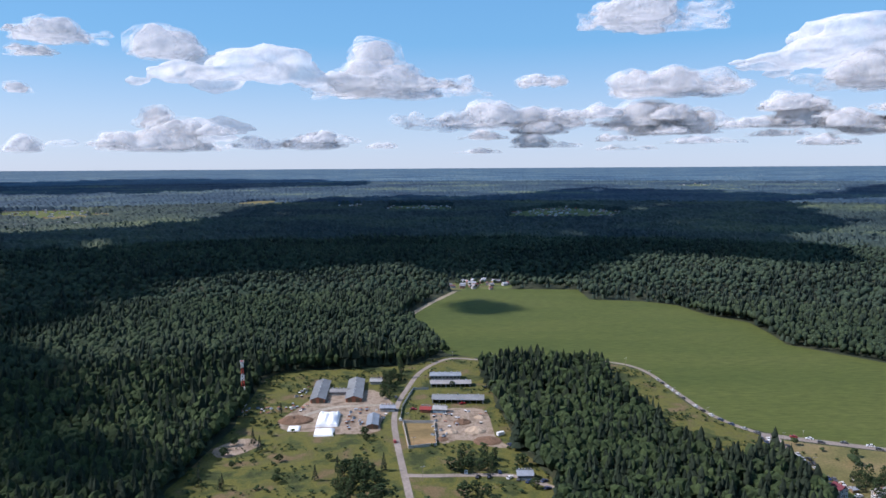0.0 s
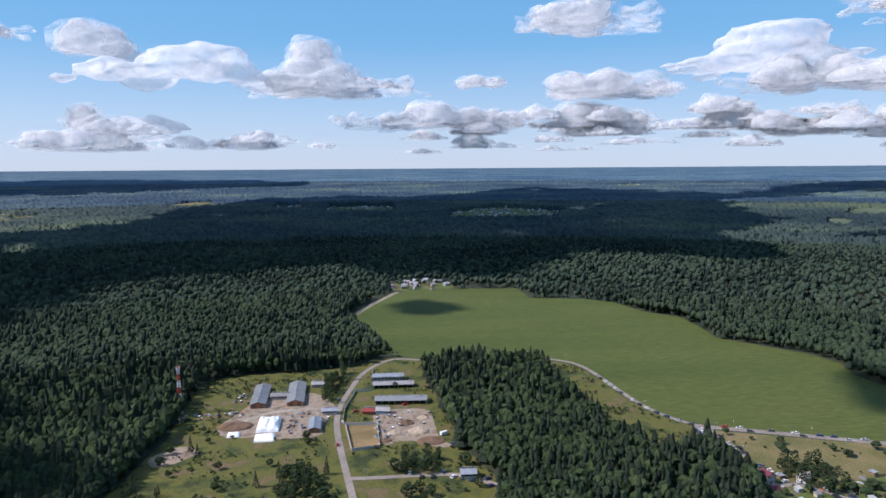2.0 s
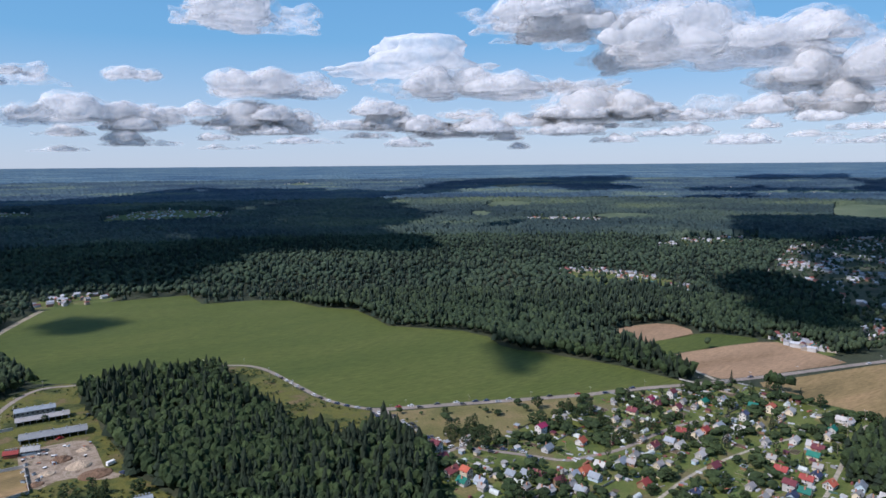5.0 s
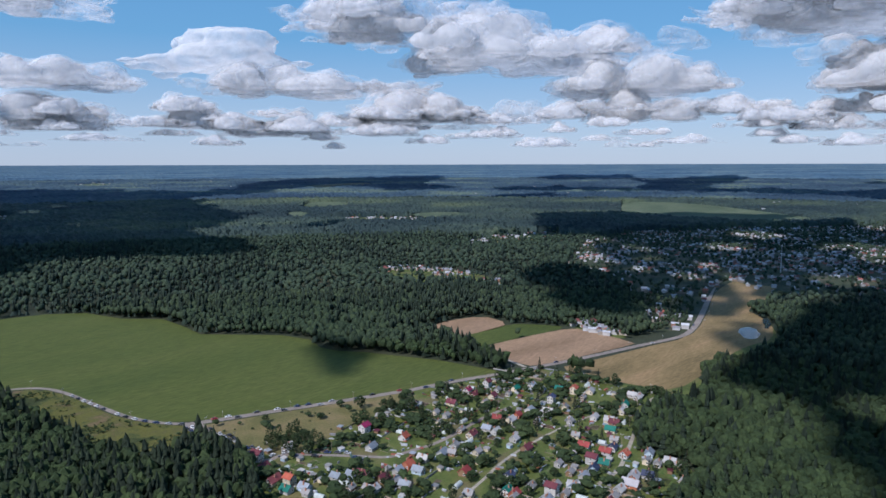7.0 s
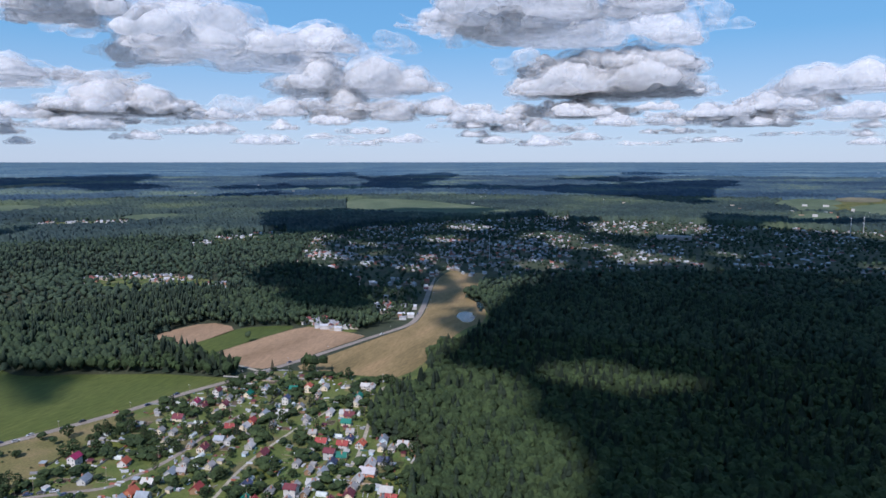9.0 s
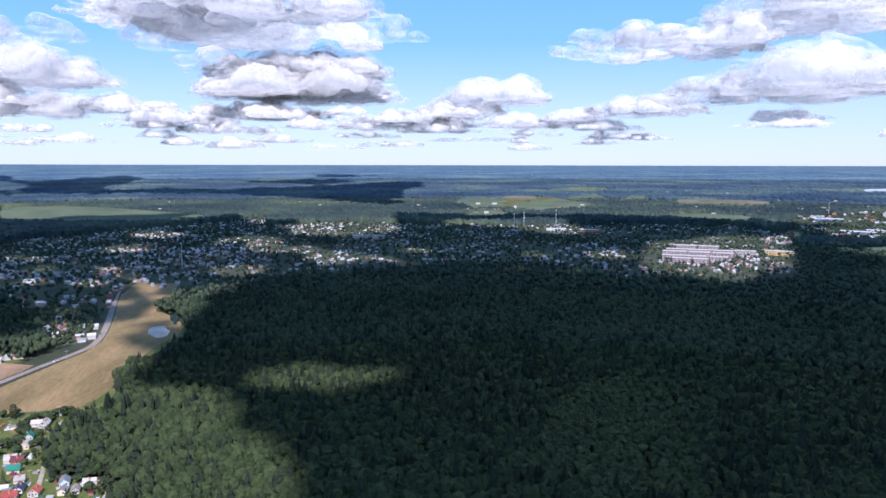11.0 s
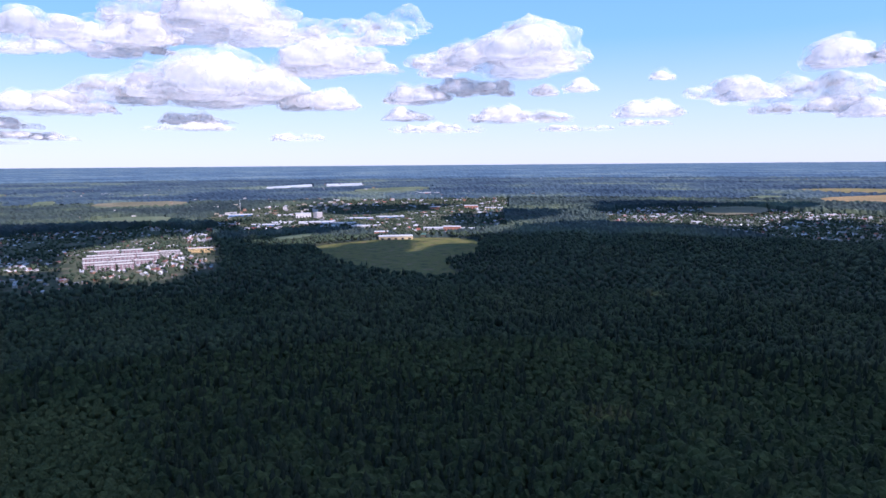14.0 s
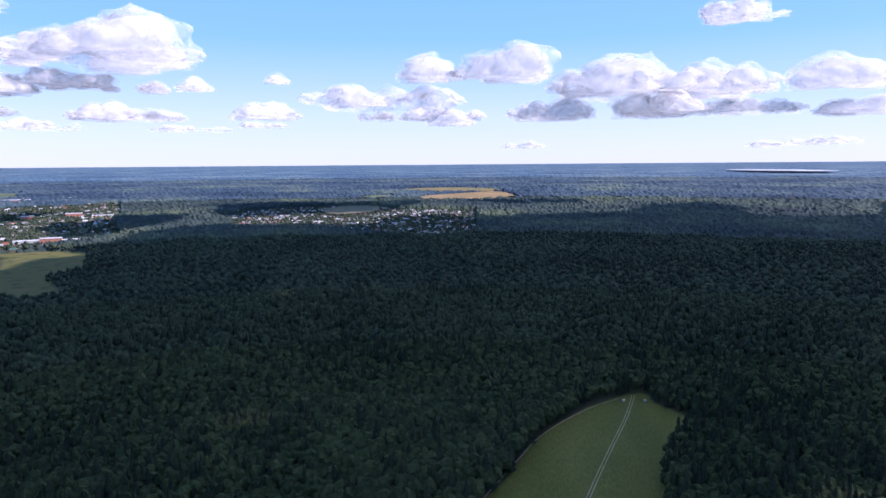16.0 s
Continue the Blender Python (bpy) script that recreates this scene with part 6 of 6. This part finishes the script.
def car(paint, tone, l=4.4, w=1.78, h=1.48, van=False):
    ob = base("van" if van else "car", f"{tone} {'delivery van' if van else 'car'} on the road", "van" if van else "car", "cars at the junction")
    a, b = w / 2, l / 2
    if van:
        prof, cab = [(-b, 0.35), (b, 0.35), (b, 1.2), (b - 0.9, h), (-b, h)], [(b - 0.75, 1.25), (b - 0.08, 1.25), (b - 0.95, h - 0.08)]
    else:
        prof = [(-b, 0.3), (b, 0.3), (b, 0.75), (b - 1.1, 0.92), (-b + 0.4, 0.95), (-b, 0.85)]
        cab = [(-b + 0.35, 0.95), (b - 1.15, 0.92), (b - 1.85, h - 0.06), (-b + 0.95, h - 0.06)]
    body = prism(prof, -a, a)
    body = part("body", body, paint, ob)
    part("window_band", prism(cab, -a * 0.9, a * 0.9), GLASSY, body)
    if not van:
        part("roof", prism([(-b + 0.95, h - 0.06), (b - 1.85, h - 0.06), (b - 1.95, h), (-b + 1.05, h)], -a * 0.88, a * 0.88), paint, body)
    for sx in (-1, 1):
        for sy in (-1, 1):
            wheel = part("wheel", rod(bmesh.new(), (sx * l * 0.3, sy * (a - 0.16), 0.32), (sx * l * 0.3, sy * (a + 0.02), 0.32), 0.32, 10), TYRE, ob)
            part("rim", rod(bmesh.new(), (sx * l * 0.3, sy * (a + 0.02), 0.32), (sx * l * 0.3, sy * (a + 0.035), 0.32), 0.19, 8), RIM, wheel)
    for sy in (-1, 1):
        part("headlight", boxed((b - 0.02, sy * a * 0.7 - 0.18, 0.6, b + 0.02, sy * a * 0.7 + 0.18, 0.74)), LAMPM, body)
    return ob


def along(line, s):
    """The point and the bearing s metres along a line."""
    pts = smooth_line(line)
    for p, q in zip(pts, pts[1:]):
        d = (q - p).length
        if s <= d or q is pts[-1]:
            u = (q - p) / max(d, 1e-6)
            return p + u * s, u
        s -= d


def traffic():
    g = random.Random(61)
    paints = [("white", (0.72, 0.72, 0.72)), ("black", (0.02, 0.02, 0.022)), ("silver", (0.42, 0.43, 0.45)), ("dark blue", (0.03, 0.05, 0.12)), ("red", (0.35, 0.03, 0.03)), ("dark grey", (0.09, 0.09, 0.1))]
    models = [car(plain("car_" + n.replace(" ", "_"), c, 0.3, 0.1, 2, 0.05), n) for n, c in paints] + [car(plain("van_white", (0.76, 0.76, 0.76), 0.4, 0, 2, 0.05), "white", 5.6, 2.0, 2.4, True)]
    first = set()

    def put(x, y, turn, ob=None):
        ob = ob or g.choice(models[:4] * 3 + models[:3] + [models[1], models[5], models[5], models[3]] * 2 + models[4:5] + models[6:])
        m = pose(x, y, 0.18, 0, 0, turn)
        if ob.name in first:
            copy_thing(ob, m)
        else:
            first.add(ob.name)
            ob.matrix_basis = m

    start = sum((Vector(b) - Vector(a)).length for a, b in zip(ROAD_A, ROAD_A[1:]))
    for s in range(0, 118, 9):
        if g.random() < 0.8:
            p, u = along(ROAD_A, start - 8 - s)
            n = Vector((-u.y, u.x))
            put(*(p - n * 1.6), math.degrees(math.atan2(u.y, u.x)) + 180)
    for lane, first_s, gap, fill in ((-6.0, 8, 6.6, 0.75), (-2.6, 10, 6.4, 0.95), (0.8, 10, 6.2, 0.95), (4.4, 14, 6.4, 0.7), (7.4, 26, 6.8, 0.6)):
        s = first_s
        while s < 84:
            if g.random() < fill:
                p, u = along(ROAD_C, s)
                n = Vector((-u.y, u.x))
                put(*(p + n * (lane + 3.0 + g.uniform(-0.4, 0.4))), math.degrees(math.atan2(u.y, u.x)) + g.choice((0, 180)) + g.uniform(-5, 5))
            s += gap
    for s, side in ((16, 1), (25, 1), (31, -1), (44, 1), (58, 1), (62, -1), (72, 1), (80, 1), (88, -1), (97, 1), (115, -1), (128, 1), (150, 1), (171, -1), (196, 1), (240, -1), (300, 1), (420, -1), (520, 1)):
        p, u = along(ROAD_B, s)
        n = Vector((-u.y, u.x))
        put(*(p + n * 1.9 * side), math.degrees(math.atan2(u.y, u.x)) + (0 if side < 0 else 180))
    for i in range(12):
        p, u = along(LANE_PARK, 34 + i * 6.2)
        n = Vector((-u.y, u.x))
        put(*(p + n * g.choice((2.8, -3.4))), math.degrees(math.atan2(u.y, u.x)) + g.uniform(60, 100))
    put(-31, 414, 100)
    put(36, 424, 30, models[6])
    put(-36, 498, 95, models[5])
    put(40, 408, 120, models[3])
    put(-30, 452, 95)
    put(13, 483, 20, models[4])
    put(-22, 472, 10, models[4])
    put(32, 520, 60)
    for s in range(96, 150, 6):
        p, u = along(ROAD_C, s)
        n = Vector((-u.y, u.x))
        put(*(p + n * g.choice((3.0, -3.0))), math.degrees(math.atan2(u.y, u.x)) + g.uniform(-10, 10))


traffic()


# ---- poles ----
def pole():
    ob = base("power_pole", "grey concrete power pole with a crossarm", "power pole", "power poles")
    part("post", rod(bmesh.new(), (0, 0, 0), (0, 0, 9.0), 0.09, 6), M_WOOD, ob)
    arm = part("crossarm", boxed((-1.1, -0.08, 8.6, 1.1, 0.08, 8.76)), M_STEEL, ob)
    for x in (-1.0, 0, 1.0):
        part("insulator", rod(bmesh.new(), (x, 0, 8.76), (x, 0, 9.05), 0.06), M_FRAME, arm)
    return ob


def poles():
    ob, done = pole(), False
    for line, gap, off in ((ROAD_A, 42, -9), (ROAD_B, 45, -9), (ROAD_C, 36, 5), (LANE_V1, 34, 4)):
        total = sum((Vector(b) - Vector(a)).length for a, b in zip(line, line[1:]))
        s = 20.0
        while s < total:
            p, u = along(line, s)
            q = p + Vector((-u.y, u.x)) * off
            x, y, z, k = place(q.x, q.y, 0.0)
            m = pose(x, y, z, 0, 0, math.degrees(math.atan2(u.y, u.x)) + 90)
            if done:
                copy_thing(ob, m)
            else:
                ob.matrix_basis, done = m, True
            s += gap


poles()


# ---- towns ----
def town(name, poly, count, label, seed, size=(3.8, 5.8)):
    """Houses of a settlement too far to pick apart: walls and gable roofs, joined."""
    g = np.random.default_rng(seed)
    xs, ys = np.array(poly)[:, 0], np.array(poly)[:, 1]
    x, y = g.uniform(xs.min(), xs.max(), count * 6), g.uniform(ys.min(), ys.max(), count * 6)
    ok = inside(poly, x, y) & (field_noise(x, y, 170, seed + 1) > 0.28)
    x, y = x[ok][:count], y[ok][:count]
    n = len(x)
    a = g.choice((0, 1.5708), n) + 0.4 + g.normal(0, 0.15, n)
    w, l, h = g.uniform(*size, n) / 2, g.uniform(size[0] * 1.2, size[1] * 1.3, n) / 2, g.uniform(2.4, 4.2, n)
    rise = w * g.uniform(0.5, 0.9, n)
    px, py, pz, k = place(x, y)
    o = 1.12
    zero, one = np.zeros(n), np.ones(n)
    loc = [(-w, -l, zero), (w, -l, zero), (w, l, zero), (-w, l, zero), (-w, -l, h), (w, -l, h), (w, l, h), (-w, l, h),
           (-w * o, -l * o, h), (w * o, -l * o, h), (w * o, l * o, h), (-w * o, l * o, h), (zero, -l * o, h + rise), (zero, l * o, h + rise)]
    v = np.stack([np.stack([(X * np.cos(a) - Y * np.sin(a)) * k + px, (X * np.sin(a) + Y * np.cos(a)) * k + py, Z * k + pz], 1) for X, Y, Z in loc], 1)
    walls = np.array([(0, 1, 5, 4), (1, 2, 6, 5), (2, 3, 7, 6), (3, 0, 4, 7)])
    roofs = np.array([(8, 12, 13, 11), (12, 9, 10, 13), (8, 9, 12, 12), (10, 11, 13, 13)])
    off = (np.arange(n) * 14)[:, None, None]
    wq, rq = (walls[None] + off).reshape(-1, 4), (roofs[None][:, :2] + off).reshape(-1, 4)
    gq = (np.array([(8, 9, 12), (10, 11, 13)])[None] + off).reshape(-1, 3)
    me = bpy.data.meshes.new(name)
    me.from_pydata(v.reshape(-1, 3).tolist(), [], wq.tolist() + rq.tolist() + gq.tolist())
    me.materials.append(M_TWALL)
    me.materials.append(M_TROOF)
    me.polygons.foreach_set("material_index", np.concatenate([np.zeros(len(wq)), np.ones(len(rq)), np.zeros(len(gq))]).astype(np.int32))
    me.update()
    tagged(new(name, me), label, "houses", kind="stuff")


town("settlement_houses", TOWN_EAST, 1500, "crowded small houses of a settlement, white walls and coloured roofs", 201)
town("settlement_houses", TOWN_SOUTH, 2200, "scattered town houses among trees, pale walls and coloured roofs", 202)
town("settlement_houses", TOWN_FAR, 260, "distant town buildings, pale walls", 203, (6, 12))
town("settlement_houses", TOWN_WORKS, 260, "town houses among trees beside the works", 205, (7, 12))
town("settlement_houses", SUBURB, 420, "distant suburb of pale-roofed houses", 206, (6, 10))
town("settlement_houses", SOUTH_TOWN, 700, "distant suburb of small pale houses", 204, (6, 9))
for i, (P, n) in enumerate(((HAMLET, 80), (HAMLET_2, 55), (HAMLET_3, 110), (HAMLET_4, 26), (SPUR, 30), (HAMLET_5, 70), (HAMLET_6, 160), (HAMLET_7, 24), (HAMLET_8, 60))):
    town("hamlet_houses", P, n, "hamlet of small houses in the woods", 210 + i, (4, 6.5))


def far_town(t0, t1, d0, d1, count, seed, tall=(4, 10)):
    """Pale blocks of a town near the horizon, between two bearings and distances."""
    g = np.random.default_rng(seed)
    bm = bmesh.new()
    for _ in range(count):
        a, d = radians(g.uniform(t0, t1)), g.uniform(d0, d1)
        x, y, z, k = place(d * math.sin(a), d * math.cos(a), 6.0)
        w, h = g.uniform(7, 20) * k, g.uniform(*tall) * k + 0.6
        c = bmesh.ops.create_cube(bm, size=1)["verts"]
        for v in c:
            q = Vector((v.co.x * w, v.co.y * w * 0.4, v.co.z * h))
            q.rotate(Euler((0, 0, -a)))
            v.co = q + Vector((x, y, z + h / 2))
    ob = part("distant_town", bm, M_TWALL, None)
    tagged(ob, "pale blocks of a town near the horizon", "town", kind="stuff")


for i, row in enumerate(FAR_TOWNS):
    far_town(*row, 300 + i)


M_WORKS = {"white": plain("pale_cladding", (0.42, 0.43, 0.45), 0.6), "blue": plain("blue_cladding", (0.1, 0.2, 0.38), 0.6), "tall": plain("white_panels", (0.55, 0.55, 0.55), 0.7), "brick": plain("red_brick", (0.36, 0.17, 0.12), 0.85), "yellow": plain("yellow_render", (0.5, 0.4, 0.24), 0.85)}


def works(x, y, length, tone):
    """A large store or works hall: walls, low roof with parapet, loading doors."""
    names = {"white": "long pale-clad warehouse among the town trees", "blue": "blue-clad works hall in the town", "tall": "tall white panel building of the town", "brick": "red brick building at the town's edge", "yellow": "long yellowish building at the town's edge"}
    ob = base("warehouse", names[tone], "warehouse", "works and stores of the town")
    a, w, h = length / 2, length * 0.22, {"tall": 18, "brick": 13}.get(tone, 7)
    part("wall", boxed((-a, -w, 0, a, w, h)), M_WORKS[tone], ob)
    part("roof", prism([(-w - 0.4, h), (w + 0.4, h), (w + 0.4, h + 0.5), (0, h + 2.2), (-w - 0.4, h + 0.5)], -a - 0.4, a + 0.4), M_WORKS["white"], ob).matrix_basis = pose(0, 0, 0, 0, 0, 90)
    for i in range(5):
        part("gate", boxed((-a + (i + 0.3) * length / 5, -w - 0.15, 0.2, -a + (i + 0.7) * length / 5, -w + 0.05, h * 0.55)), M_GLASS, ob)
    px, py, pz, k = place(x, y)
    ob.matrix_basis = pose(px, py, pz + 0.1, 0, 0, math.degrees(math.atan2(-x, y)) + (x % 17) - 8) @ Matrix.Diagonal((k, k, k, 1))


for row in WORKS:
    works(*row)


def flats(x, y, turn, n, storeys, label, pink, yellow=False):
    """A block of flats: striped bays, window bands, parapet roof."""
    ob = base("apartment_block", label, "apartment block", "blocks of flats")
    a, b = plain("flat_wall_yellow", (0.6, 0.45, 0.22), 0.85) if yellow else plain("flat_wall_white", (0.38, 0.365, 0.37), 0.85), plain("flat_wall_pink", (0.31, 0.21, 0.235), 0.85)
    h, w = storeys * 2.9, 6.0
    part("wall", boxed((-n * w / 2, -6, 0, n * w / 2, 6, h)), b if pink else a, ob)
    part("roof", boxed((-n * w / 2 - 0.3, -6.3, h, n * w / 2 + 0.3, 6.3, h + 0.8)), M_CONC, ob)
    for i in range(n):
        x0 = -n * w / 2 + i * w
        top = h + (0.9 if pink else 0)
        bay = part("bay", boxed((x0 + 0.4, -7.0, 0, x0 + 2.9, -6.002, top)), a, ob)
        part("bay", boxed((x0 + 0.4, 6.002, 0, x0 + 2.9, 7.0, top)), a, ob)
        bm = bmesh.new()
        for s in range(storeys):
            z = s * 2.9 + 1.0
            box(bm, x0 + 3.4, -6.06, z, x0 + 5.4, -5.98, z + 1.5)
            box(bm, x0 + 0.9, -7.06, z, x0 + 2.4, -6.98, z + 1.4)
        part("window", bm, M_GLASS, bay)
    px, py, pz, k = place(x, y)
    ob.matrix_basis = pose(px, py, pz, 0, 0, turn)


for row, (d, s, blocks) in enumerate(((1248, 4, ((-26, 5), (5, 4))), (1284, 4, ((-42, 6), (-4, 6), (34, 5))), (1320, 5, ((-40, 7), (3, 6), (42, 6))), (1358, 5, ((-38, 6), (2, 7), (43, 6))), (1398, 6, ((-22, 6), (18, 6))))):
    for side, n in blocks:
        a = radians(114.4)
        flats(d * math.sin(a) + side * math.cos(a), d * math.cos(a) - side * math.sin(a), -114.4 + 4, n, s, "pink and white striped block of flats with a pale roof", True)
flats(1238, -653, -117, 6, 4, "plain white block beside the flats", False)
flats(1254, -727, -120, 8, 3, "long low yellowish building behind the wood", False, True)
flats(1700, -1390, 110, 5, 8, "lone white high block of the far town", False)
flats(1560, 60, 90, 12, 4, "long pale school building among houses", False)
